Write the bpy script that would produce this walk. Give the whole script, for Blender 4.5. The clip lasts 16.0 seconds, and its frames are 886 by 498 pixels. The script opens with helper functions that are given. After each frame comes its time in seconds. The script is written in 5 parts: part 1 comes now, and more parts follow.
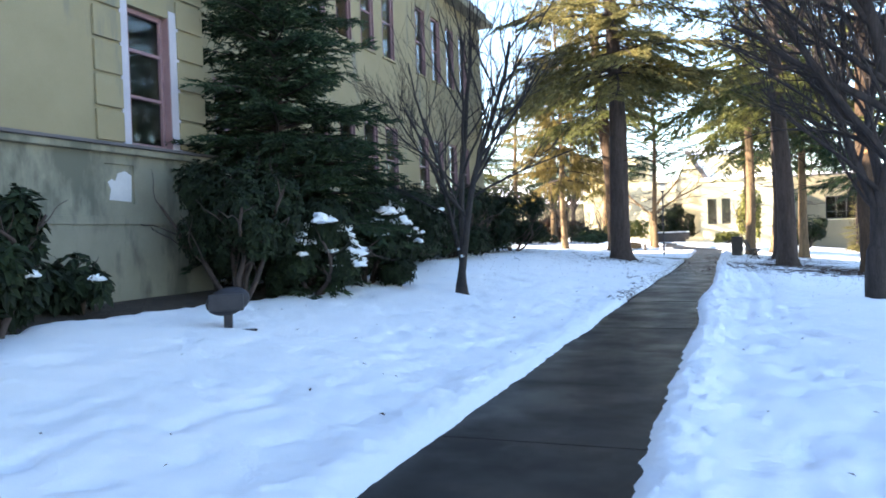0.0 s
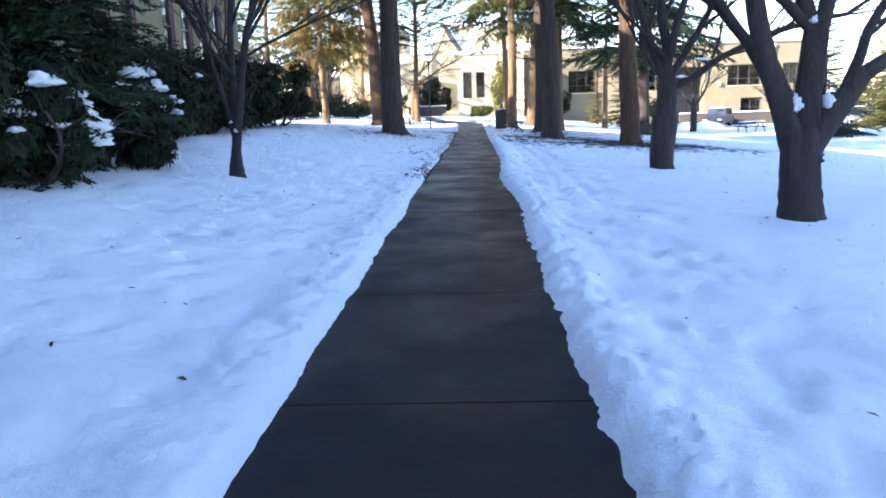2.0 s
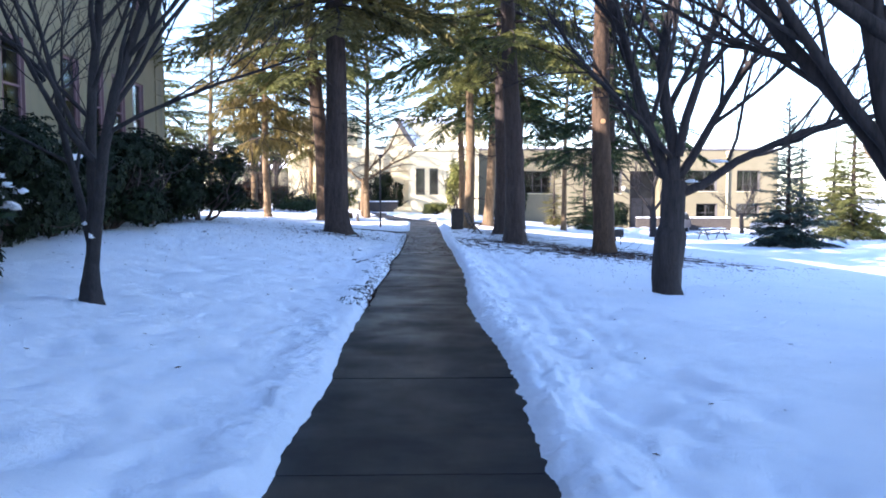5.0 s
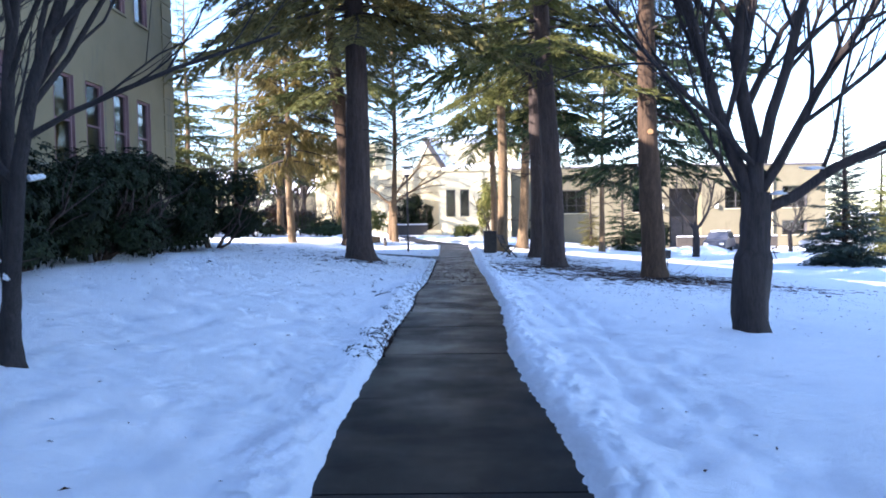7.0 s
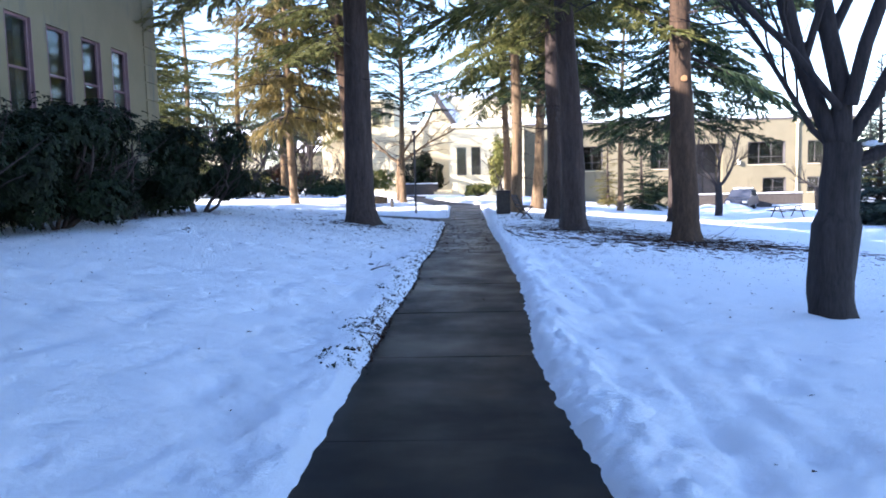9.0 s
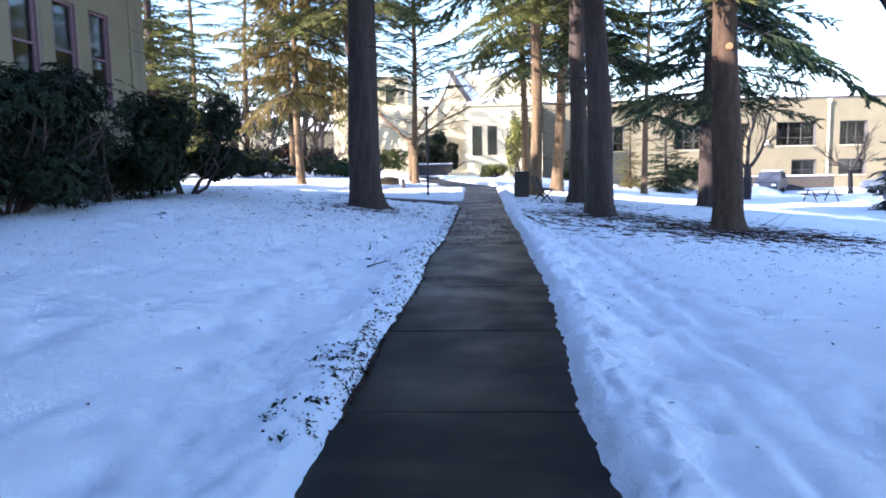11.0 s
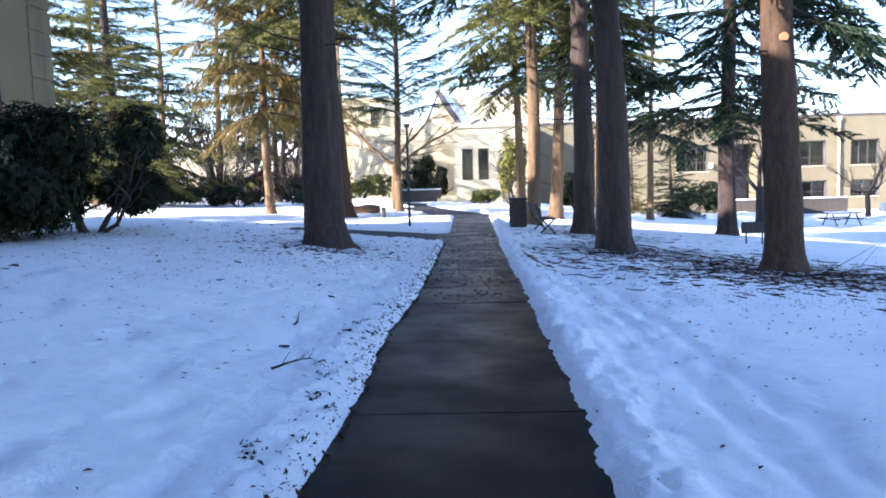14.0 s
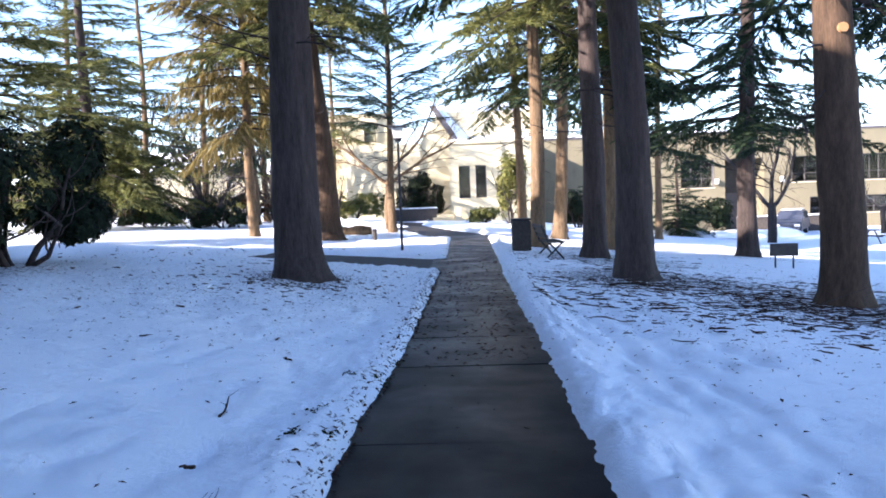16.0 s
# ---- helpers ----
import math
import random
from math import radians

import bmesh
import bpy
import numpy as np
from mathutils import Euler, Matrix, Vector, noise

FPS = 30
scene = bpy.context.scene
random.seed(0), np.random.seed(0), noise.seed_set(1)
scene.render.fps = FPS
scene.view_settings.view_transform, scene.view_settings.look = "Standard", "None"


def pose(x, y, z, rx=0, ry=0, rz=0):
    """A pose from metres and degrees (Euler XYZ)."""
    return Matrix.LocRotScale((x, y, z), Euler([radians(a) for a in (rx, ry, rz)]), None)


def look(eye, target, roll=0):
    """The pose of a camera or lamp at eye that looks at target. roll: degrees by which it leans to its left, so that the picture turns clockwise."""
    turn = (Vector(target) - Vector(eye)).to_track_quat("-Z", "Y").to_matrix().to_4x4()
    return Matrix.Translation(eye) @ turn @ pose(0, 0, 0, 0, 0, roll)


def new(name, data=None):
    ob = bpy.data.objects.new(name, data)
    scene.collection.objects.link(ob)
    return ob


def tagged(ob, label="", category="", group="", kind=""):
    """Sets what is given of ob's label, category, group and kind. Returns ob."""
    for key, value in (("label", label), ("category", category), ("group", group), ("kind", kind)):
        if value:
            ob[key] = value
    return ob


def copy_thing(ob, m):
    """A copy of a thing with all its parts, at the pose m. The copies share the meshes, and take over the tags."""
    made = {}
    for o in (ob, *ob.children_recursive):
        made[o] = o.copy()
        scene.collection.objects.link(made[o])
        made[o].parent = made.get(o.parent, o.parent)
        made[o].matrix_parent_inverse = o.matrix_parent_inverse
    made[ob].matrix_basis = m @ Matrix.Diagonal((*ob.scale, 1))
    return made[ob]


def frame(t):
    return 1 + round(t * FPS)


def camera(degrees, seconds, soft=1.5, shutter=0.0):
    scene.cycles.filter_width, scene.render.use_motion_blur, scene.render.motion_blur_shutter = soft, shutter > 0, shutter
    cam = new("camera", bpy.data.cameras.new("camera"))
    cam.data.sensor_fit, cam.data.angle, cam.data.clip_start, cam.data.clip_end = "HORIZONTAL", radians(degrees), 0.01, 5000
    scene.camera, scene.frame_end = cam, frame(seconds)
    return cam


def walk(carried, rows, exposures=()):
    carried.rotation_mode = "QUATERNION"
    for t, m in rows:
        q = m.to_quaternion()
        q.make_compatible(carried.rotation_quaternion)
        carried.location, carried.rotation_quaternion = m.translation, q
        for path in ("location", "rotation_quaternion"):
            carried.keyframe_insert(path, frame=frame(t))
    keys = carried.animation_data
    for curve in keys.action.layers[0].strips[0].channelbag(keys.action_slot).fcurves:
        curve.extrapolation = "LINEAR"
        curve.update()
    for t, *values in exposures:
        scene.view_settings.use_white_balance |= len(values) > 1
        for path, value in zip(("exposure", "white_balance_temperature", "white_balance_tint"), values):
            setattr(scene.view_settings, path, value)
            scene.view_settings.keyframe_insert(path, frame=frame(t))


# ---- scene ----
cam = camera(60.0, 16.0, soft=1.8)
PATH = [
    (0, (1.382, 0.809, 1.559), (0.677, 2.68, 1.52), -1.9),
    (0.5, (0.997, 1.095, 1.551), (0.51, 3.034, 1.483), 0.3),
    (1, (0.68, 1.613, 1.401), (0.486, 3.599, 1.26), 1.0),
    (1.5, (0.462, 2.15, 1.468), (0.351, 4.136, 1.256), -0.4),
    (2, (0.238, 2.709, 1.473), (0.15, 4.671, 1.094), -2.0),
    (2.5, (0.117, 3.383, 1.44), (0.009, 5.356, 1.131), -0.7),
    (3, (0.077, 4.06, 1.543), (0.103, 6.046, 1.307), -0.1),
    (5.5, (0.081, 7.016, 1.565), (0.131, 9.012, 1.442), 0.0),
    (6, (0.048, 7.526, 1.564), (0.024, 9.523, 1.458), -1.9),
    (6.5, (0.123, 8.081, 1.543), (0.080, 10.077, 1.433), -0.8),
    (7, (0.13, 8.74, 1.543), (0.097, 10.738, 1.462), -1.0),
    (7.5, (0.218, 9.373, 1.515), (0.177, 11.371, 1.438), -1.6),
    (8, (0.139, 9.736, 1.577), (0.206, 11.726, 1.398), -1.5),
    (8.5, (0.155, 10.302, 1.566), (0.126, 12.293, 1.386), -1.8),
    (11, (0.144, 12.903, 1.53), (0.039, 14.886, 1.293), -1.1),
    (11.5, (0.165, 13.586, 1.481), (0.067, 15.574, 1.286), -1.5),
    (12, (0.196, 14.221, 1.476), (0.166, 16.214, 1.315), -2.2),
    (12.5, (0.174, 14.899, 1.437), (0.077, 16.888, 1.257), -1.7),
    (13, (0.152, 15.59, 1.488), (0.077, 17.578, 1.283), -1.5),
    (13.5, (0.167, 16.315, 1.492), (0.061, 18.3, 1.27), -0.9),
    (14, (0.215, 16.966, 1.516), (0.13, 18.957, 1.343), -1.7),
    (14.5, (0.235, 17.536, 1.481), (0.131, 19.527, 1.329), -1.3),
    (15, (0.224, 18.101, 1.537), (0.178, 20.1, 1.484), -1.4),
    (15.5, (0.204, 18.719, 1.588), (0.181, 20.718, 1.519), -0.6),
    (16, (0.161, 19.32, 1.574), (0.085, 21.314, 1.446), -2.1),
]
walk(cam, [(t, look(eye, target, roll)) for t, eye, target, roll in PATH], exposures=[(0, 3.0, 6450, 12), (1.5, 2.77, 6050, 15), (3, 2.62, 5620, 20), (6, 2.54, 5600, 20), (11, 2.49, 5530, 20), (16, 2.39, 5620, 20)])

# ---- world, sun ----
SUN_DIR = Vector((0.80, 0.44, -0.425)).normalized()   # the way the light travels
world = bpy.data.worlds.new("world")
scene.world = world
world.use_nodes = True
wn, wl = world.node_tree.nodes, world.node_tree.links
sky = wn.new("ShaderNodeTexSky")
sky.sky_type, sky.sun_disc = "NISHITA", False
sky.sun_elevation = math.asin(-SUN_DIR.z)
sky.sun_rotation = math.atan2(-SUN_DIR.x, -SUN_DIR.y)
sky.air_density, sky.dust_density, sky.ozone_density = 1.0, 0.3, 1.5
wl.new(sky.outputs[0], wn["Background"].inputs[0])
wn["Background"].inputs[1].default_value = 0.105
sun = new("sun", bpy.data.lights.new("sun", "SUN"))
sun.data.energy, sun.data.angle, sun.data.color = 5.0, radians(0.6), (1.0, 0.86, 0.66)
sun.matrix_world = look((0, 0, 0), SUN_DIR)
sun.location = (-40, -20, 40)


# ---- materials ----
def nodes(name, rough=0.8, metal=0.0, spec=0.5):
    m = bpy.data.materials.new(name)
    m.use_nodes = True
    t = m.node_tree
    b = t.nodes["Principled BSDF"]
    b.inputs["Roughness"].default_value = rough
    b.inputs["Metallic"].default_value = metal
    b.inputs["Specular IOR Level"].default_value = spec
    return m, t, b


def coords(t, scale=(1, 1, 1)):
    c, mp = t.nodes.new("ShaderNodeTexCoord"), t.nodes.new("ShaderNodeMapping")
    t.links.new(c.outputs["Object"], mp.inputs[0])
    mp.inputs["Scale"].default_value = scale
    return mp.outputs[0]


def noise_tex(t, vec, scale, detail=4.0, rough=0.6):
    n = t.nodes.new("ShaderNodeTexNoise")
    t.links.new(vec, n.inputs["Vector"])
    n.inputs["Scale"].default_value, n.inputs["Detail"].default_value, n.inputs["Roughness"].default_value = scale, detail, rough
    return n.outputs["Fac"]


def ramp(t, fac, stops):
    r = t.nodes.new("ShaderNodeValToRGB")
    t.links.new(fac, r.inputs[0])
    while len(r.color_ramp.elements) < len(stops):
        r.color_ramp.elements.new(0.5)
    for e, (p, c) in zip(r.color_ramp.elements, stops):
        e.position, e.color = p, (*c, 1)
    return r.outputs[0]


def mix(t, fac, a, b, mode="MIX"):
    m = t.nodes.new("ShaderNodeMix")
    m.data_type, m.blend_type = "RGBA", mode
    for sock, v in ((m.inputs[0], fac), (m.inputs[6], a), (m.inputs[7], b)):
        if hasattr(v, "links"):
            t.links.new(v, sock)
        else:
            sock.default_value = v if isinstance(v, float) else (*v, 1)
    return m.outputs[2]


def bump(t, b, height, strength=0.4, distance=0.02):
    n = t.nodes.new("ShaderNodeBump")
    n.inputs["Strength"].default_value, n.inputs["Distance"].default_value = strength, distance
    t.links.new(height, n.inputs["Height"])
    t.links.new(n.outputs[0], b.inputs["Normal"])


def rough_surface(name, dark, light, scale=6.0, fine=60.0, rough=0.85, strength=0.4, distance=0.01, stretch=(1, 1, 1), vary=0.0, spec=0.3, stain=None):
    """Two-scale noise colour with fine relief; stain: (colour, threshold, scale, stretch)."""
    m, t, b = nodes(name, rough, 0.0, spec)
    v = coords(t, stretch)
    big, small = noise_tex(t, v, scale), noise_tex(t, v, fine, 6.0, 0.7)
    mx = t.nodes.new("ShaderNodeMath")
    mx.operation = "MULTIPLY_ADD"
    t.links.new(small, mx.inputs[0])
    mx.inputs[1].default_value = 0.5
    h = t.nodes.new("ShaderNodeMath")
    h.operation = "MULTIPLY"
    t.links.new(big, h.inputs[0])
    h.inputs[1].default_value = 0.5
    t.links.new(h.outputs[0], mx.inputs[2])
    col = ramp(t, mx.outputs[0], [(0.33, dark), (0.67, light)])
    if stain:
        s = noise_tex(t, coords(t, stain[3]), stain[2], 5.0, 0.65)
        col = mix(t, ramp(t, s, [(stain[1], (0, 0, 0)), (stain[1] + 0.12, (1, 1, 1))]), col, stain[0])
    if vary:
        o = t.nodes.new("ShaderNodeObjectInfo")
        col = mix(t, vary, col, ramp(t, o.outputs["Random"], [(0, dark), (1, light)]))
    t.links.new(col, b.inputs["Base Color"])
    bump(t, b, mx.outputs[0], strength, distance)
    return m


def leaf_mat(name, a, b_, rough=0.5, back=0.25):
    """Foliage: colour by island, a little light let through."""
    m, t, b = nodes(name, rough, 0.0, 0.2)
    g = t.nodes.new("ShaderNodeNewGeometry")
    c = ramp(t, g.outputs["Random Per Island"], [(0, a), (1, b_)])
    big = noise_tex(t, coords(t), 0.6, 2.0)
    c = mix(t, ramp(t, big, [(0.35, (0.6, 0.6, 0.6)), (0.65, (1, 1, 1))]), (0, 0, 0), c)
    t.links.new(c, b.inputs["Base Color"])
    tr = t.nodes.new("ShaderNodeBsdfTranslucent")
    t.links.new(c, tr.inputs[0])
    ms = t.nodes.new("ShaderNodeMixShader")
    ms.inputs[0].default_value = back
    out = t.nodes["Material Output"]
    t.links.new(b.outputs[0], ms.inputs[1])
    t.links.new(tr.outputs[0], ms.inputs[2])
    t.links.new(ms.outputs[0], out.inputs[0])
    return m


def snow_mat():
    m, t, b = nodes("snow", 0.75, 0.0, 0.25)
    v = coords(t)
    big, mid, fine = noise_tex(t, v, 0.7, 3.0), noise_tex(t, v, 9.0, 5.0), noise_tex(t, v, 90.0, 5.0, 0.7)
    c = ramp(t, big, [(0.3, (0.80, 0.83, 0.87)), (0.7, (0.88, 0.89, 0.91))])
    c = mix(t, ramp(t, fine, [(0.25, (0.5, 0.5, 0.5)), (0.45, (0, 0, 0))]), c, (0.70, 0.73, 0.78))
    at = t.nodes.new("ShaderNodeAttribute")
    at.attribute_name = "litter"
    spots = noise_tex(t, v, 15.0, 6.0, 0.72)
    sub = t.nodes.new("ShaderNodeMath")
    sub.operation = "MULTIPLY_ADD"
    t.links.new(at.outputs["Fac"], sub.inputs[0])
    sub.inputs[1].default_value = 0.27
    t.links.new(spots, sub.inputs[2])
    dirt = ramp(t, sub.outputs[0], [(0.70, (0, 0, 0)), (0.80, (1, 1, 1))])
    c = mix(t, dirt, c, (0.055, 0.036, 0.03))
    t.links.new(c, b.inputs["Base Color"])
    hm = t.nodes.new("ShaderNodeMath")
    hm.operation = "MULTIPLY_ADD"
    t.links.new(mid, hm.inputs[0])
    hm.inputs[1].default_value = 2.0
    t.links.new(fine, hm.inputs[2])
    bump(t, b, hm.outputs[0], 0.75, 0.045)
    return m


def slab_mat():
    m, t, b = nodes("damp_concrete", 0.5, 0.0, 0.075)
    v = coords(t)
    g = t.nodes.new("ShaderNodeNewGeometry")
    big, mid, fine = noise_tex(t, g.outputs["Position"], 1.1, 4.0), noise_tex(t, g.outputs["Position"], 7.0, 6.0), noise_tex(t, v, 130.0, 4.0, 0.7)
    c = ramp(t, big, [(0.35, (0.0055, 0.0046, 0.0045)), (0.65, (0.013, 0.0108, 0.0098))])
    c = mix(t, ramp(t, mid, [(0.40, (0.35, 0.35, 0.35)), (0.62, (0, 0, 0))]), c, (0.005, 0.0045, 0.0045))
    c = mix(t, ramp(t, fine, [(0.55, (0, 0, 0)), (0.75, (0.5, 0.5, 0.5))]), c, (0.030, 0.026, 0.023))
    o = t.nodes.new("ShaderNodeObjectInfo")
    c = mix(t, 0.5, c, ramp(t, o.outputs["Random"], [(0, (0.0055, 0.0047, 0.0045)), (1, (0.014, 0.0116, 0.0104))]))
    streak = t.nodes.new("ShaderNodeMapping")
    streak.inputs["Scale"].default_value = (0.55, 1.5, 1.0)
    t.links.new(g.outputs["Position"], streak.inputs[0])
    dry = ramp(t, noise_tex(t, streak.outputs[0], 1.0, 5.0, 0.62), [(0.54, (0, 0, 0)), (0.68, (0.8, 0.8, 0.8))])
    c = mix(t, dry, c, (0.030, 0.022, 0.015))
    t.links.new(c, b.inputs["Base Color"])
    t.links.new(ramp(t, big, [(0.35, (0.34, 0.34, 0.34)), (0.65, (0.55, 0.55, 0.55))]), b.inputs["Roughness"])
    bump(t, b, fine, 0.35, 0.004)
    return m


def glass_mat(name, tint=(0.6, 0.66, 0.66)):
    m, t, b = nodes(name, 0.04, 0.0, 0.25)
    b.inputs["Base Color"].default_value = (*tint, 1)
    b.inputs["Transmission Weight"].default_value = 1.0
    b.inputs["IOR"].default_value = 1.3
    return m


SNOW = snow_mat()
SLAB = slab_mat()
SHADED_SOIL = rough_surface("soil", (0.02, 0.016, 0.013), (0.06, 0.045, 0.035), 4, 70, 0.95, 0.8, 0.03)
ASPHALT = rough_surface("asphalt", (0.012, 0.011, 0.011), (0.035, 0.031, 0.028), 2, 120, 0.7, 0.4, 0.005, spec=0.2)
STUCCO = rough_surface("cream_stucco", (0.166, 0.144, 0.083), (0.212, 0.184, 0.111), 1.2, 90, 0.9, 0.35, 0.006,
                       stain=((0.13, 0.125, 0.092), 0.58, 1.6, (1, 1, 0.22)))
STUCCO_DAMP = rough_surface("weathered_stucco", (0.13, 0.125, 0.092), (0.20, 0.192, 0.145), 1.6, 80, 0.9, 0.4, 0.008,
                            stain=((0.085, 0.088, 0.066), 0.52, 1.3, (1, 1, 0.4)))
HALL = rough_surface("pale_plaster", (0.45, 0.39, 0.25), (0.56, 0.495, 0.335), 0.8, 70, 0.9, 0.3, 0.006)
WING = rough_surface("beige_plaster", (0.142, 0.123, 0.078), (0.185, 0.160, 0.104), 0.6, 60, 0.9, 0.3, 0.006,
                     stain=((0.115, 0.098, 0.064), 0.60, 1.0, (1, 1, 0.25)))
MAUVE = rough_surface("mauve_paint", (0.15, 0.090, 0.095), (0.215, 0.135, 0.14), 3, 60, 0.6, 0.2, 0.003)
LILAC = rough_surface("grey_white_paint", (0.27, 0.265, 0.29), (0.36, 0.35, 0.38), 2, 60, 0.75, 0.3, 0.004)
WHITE = rough_surface("white_patch", (0.34, 0.34, 0.34), (0.44, 0.44, 0.44), 3, 60, 0.8, 0.2, 0.003)
DARKROOF = rough_surface("dark_roofing", (0.05, 0.05, 0.055), (0.11, 0.10, 0.10), 2, 50, 0.85, 0.4, 0.01)
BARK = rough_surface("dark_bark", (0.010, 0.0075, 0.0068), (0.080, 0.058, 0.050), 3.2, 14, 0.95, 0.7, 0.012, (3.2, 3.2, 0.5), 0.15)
BARK_BARE = rough_surface("black_brown_bark", (0.008, 0.0068, 0.0065), (0.054, 0.043, 0.040), 3.2, 14, 0.95, 0.7, 0.012, (3.2, 3.2, 0.5), 0.15)
# sunlight is put into the next two barks: paler and redder than dark_bark
BARK_RED_LIT = rough_surface("sunlit_reddish_bark", (0.030, 0.020, 0.012), (0.225, 0.150, 0.085), 3.0, 14, 0.95, 0.7, 0.012, (3.0, 3.0, 0.6), 0.15)
BARK_MID = rough_surface("part_sunlit_brown_bark", (0.007, 0.0048, 0.0038), (0.092, 0.056, 0.033), 3.0, 14, 0.95, 0.7, 0.012, (3.0, 3.0, 0.6), 0.15)
BARK_GREY = rough_surface("grey_smooth_bark", (0.008, 0.007, 0.0075), (0.040, 0.035, 0.035), 4, 20, 0.9, 0.9, 0.04, (2.5, 2.5, 0.9), 0.2)
CUTWOOD = rough_surface("cut_wood", (0.20, 0.105, 0.045), (0.33, 0.19, 0.085), 9, 60, 0.8, 0.3, 0.005)
TWIG = rough_surface("twig", (0.016, 0.012, 0.011), (0.045, 0.034, 0.030), 6, 40, 0.9, 0.4, 0.01)
NEEDLE_DARK = leaf_mat("dark_needles", (0.012, 0.026, 0.013), (0.050, 0.078, 0.036), 0.6, 0.35)
# these three carry low sun in the colour: lighter and yellower needles
NEEDLE = leaf_mat("green_needles", (0.060, 0.072, 0.020), (0.195, 0.192, 0.058), 0.6, 0.4)
NEEDLE_SUN_GOLD = leaf_mat("sunlit_olive_gold_needles", (0.095, 0.092, 0.030), (0.25, 0.205, 0.072), 0.6, 0.35)
NEEDLE_SUN_AMBER = leaf_mat("sunlit_gold_hanging_needles", (0.105, 0.085, 0.026), (0.30, 0.225, 0.072), 0.6, 0.4)
NEEDLE_BLUE = leaf_mat("blue_spruce_needles", (0.020, 0.038, 0.034), (0.055, 0.085, 0.075))
LEAF = leaf_mat("leathery_leaves", (0.004, 0.0085, 0.0032), (0.018, 0.030, 0.0105), 0.7, 0.12)
LEAF_YELLOW = leaf_mat("yellow_green_leaves", (0.10, 0.12, 0.025), (0.26, 0.24, 0.07), 0.6, 0.3)
DRYLEAF = leaf_mat("fallen_leaves", (0.020, 0.011, 0.008), (0.085, 0.044, 0.026), 0.85, 0.05)
GLASS = glass_mat("window_glass")
# dimness of the rooms and the entrance recess is put into this dark colour
INTERIOR = rough_surface("shade_dark_interior", (0.03, 0.03, 0.03), (0.07, 0.065, 0.06), 1.5, 20, 0.9, 0.1, 0.01)
METAL = rough_surface("dark_metal", (0.011, 0.011, 0.015), (0.028, 0.028, 0.034), 8, 90, 0.55, 0.2, 0.003, spec=0.3)
RUST = rough_surface("brown_slats", (0.030, 0.026, 0.024), (0.075, 0.064, 0.056), 8, 70, 0.8, 0.3, 0.004)
LAMPGLASS = rough_surface("frosted_glass", (0.62, 0.60, 0.55), (0.75, 0.73, 0.68), 5, 50, 0.35, 0.1, 0.002)
CARPAINT = rough_surface("silver_paint", (0.36, 0.37, 0.39), (0.44, 0.45, 0.47), 2, 40, 0.3, 0.05, 0.001, spec=0.6)
CARDARK = rough_surface("dark_blue_paint", (0.03, 0.035, 0.05), (0.05, 0.055, 0.075), 2, 40, 0.3, 0.05, 0.001, spec=0.6)
RUBBER = rough_surface("rubber", (0.012, 0.012, 0.012), (0.028, 0.027, 0.026), 8, 90, 0.85, 0.3, 0.003)
BRICK = rough_surface("red_brown_siding", (0.20, 0.10, 0.07), (0.32, 0.17, 0.12), 3, 50, 0.9, 0.3, 0.006)


# ---- building blocks ----
def mesh_data(name, verts, faces, mats, index=None, smooth=False):
    me = bpy.data.meshes.new(name)
    me.from_pydata([tuple(map(float, v)) for v in verts] if not isinstance(verts, np.ndarray) else verts.tolist(), [],
                   faces if not isinstance(faces, np.ndarray) else faces.tolist())
    for m in (mats if isinstance(mats, (list, tuple)) else [mats]):
        me.materials.append(m)
    if index is not None:
        me.polygons.foreach_set("material_index", np.asarray(index, dtype=np.int32))
    if smooth:
        me.polygons.foreach_set("use_smooth", np.ones(len(me.polygons), dtype=bool))
    me.update()
    return me


def solid(name, verts, faces, mat, parent=None, label="", smooth=False, index=None):
    ob = new(name, mesh_data(name, verts, faces, mat, index, smooth))
    if parent is not None:
        ob.parent = parent
    return tagged(ob, label)


def part(name, bm, mat, parent=None, label="", smooth=False):
    me = bpy.data.meshes.new(name)
    bm.to_mesh(me)
    bm.free()
    me.materials.append(mat)
    if smooth:
        me.polygons.foreach_set("use_smooth", np.ones(len(me.polygons), dtype=bool))
    ob = new(name, me)
    if parent is not None:
        ob.parent = parent
    return tagged(ob, label)


def base(name, place, label, category, group="", kind="", turn=0.0):
    ob = new(name)
    ob.empty_display_size = 0.2
    ob.matrix_basis = pose(*place, 0, 0, turn)
    return tagged(ob, label, category, group, kind)


def box(bm, x0, y0, z0, x1, y1, z1, bevel=0.0):
    r = bmesh.ops.create_cube(bm, size=1.0, matrix=Matrix.LocRotScale(((x0 + x1) / 2, (y0 + y1) / 2, (z0 + z1) / 2), None, (x1 - x0, y1 - y0, z1 - z0)))
    if bevel:
        es = {e for v in r["verts"] for e in v.link_edges}
        bmesh.ops.bevel(bm, geom=list(es), offset=bevel, segments=2, affect="EDGES", profile=0.6)
    return bm


def block(name, lo, hi, mat, parent=None, label="", bevel=0.01):
    return part(name, box(bmesh.new(), *lo, *hi, bevel), mat, parent, label)


def rod(bm, a, b, r0, r1=None, sides=10):
    a, b = Vector(a), Vector(b)
    q = (b - a).to_track_quat("Z", "Y").to_matrix().to_4x4()
    bmesh.ops.create_cone(bm, cap_ends=True, segments=sides, radius1=r0, radius2=r0 if r1 is None else r1, depth=(b - a).length,
                          matrix=Matrix.Translation((a + b) / 2) @ q)
    return bm


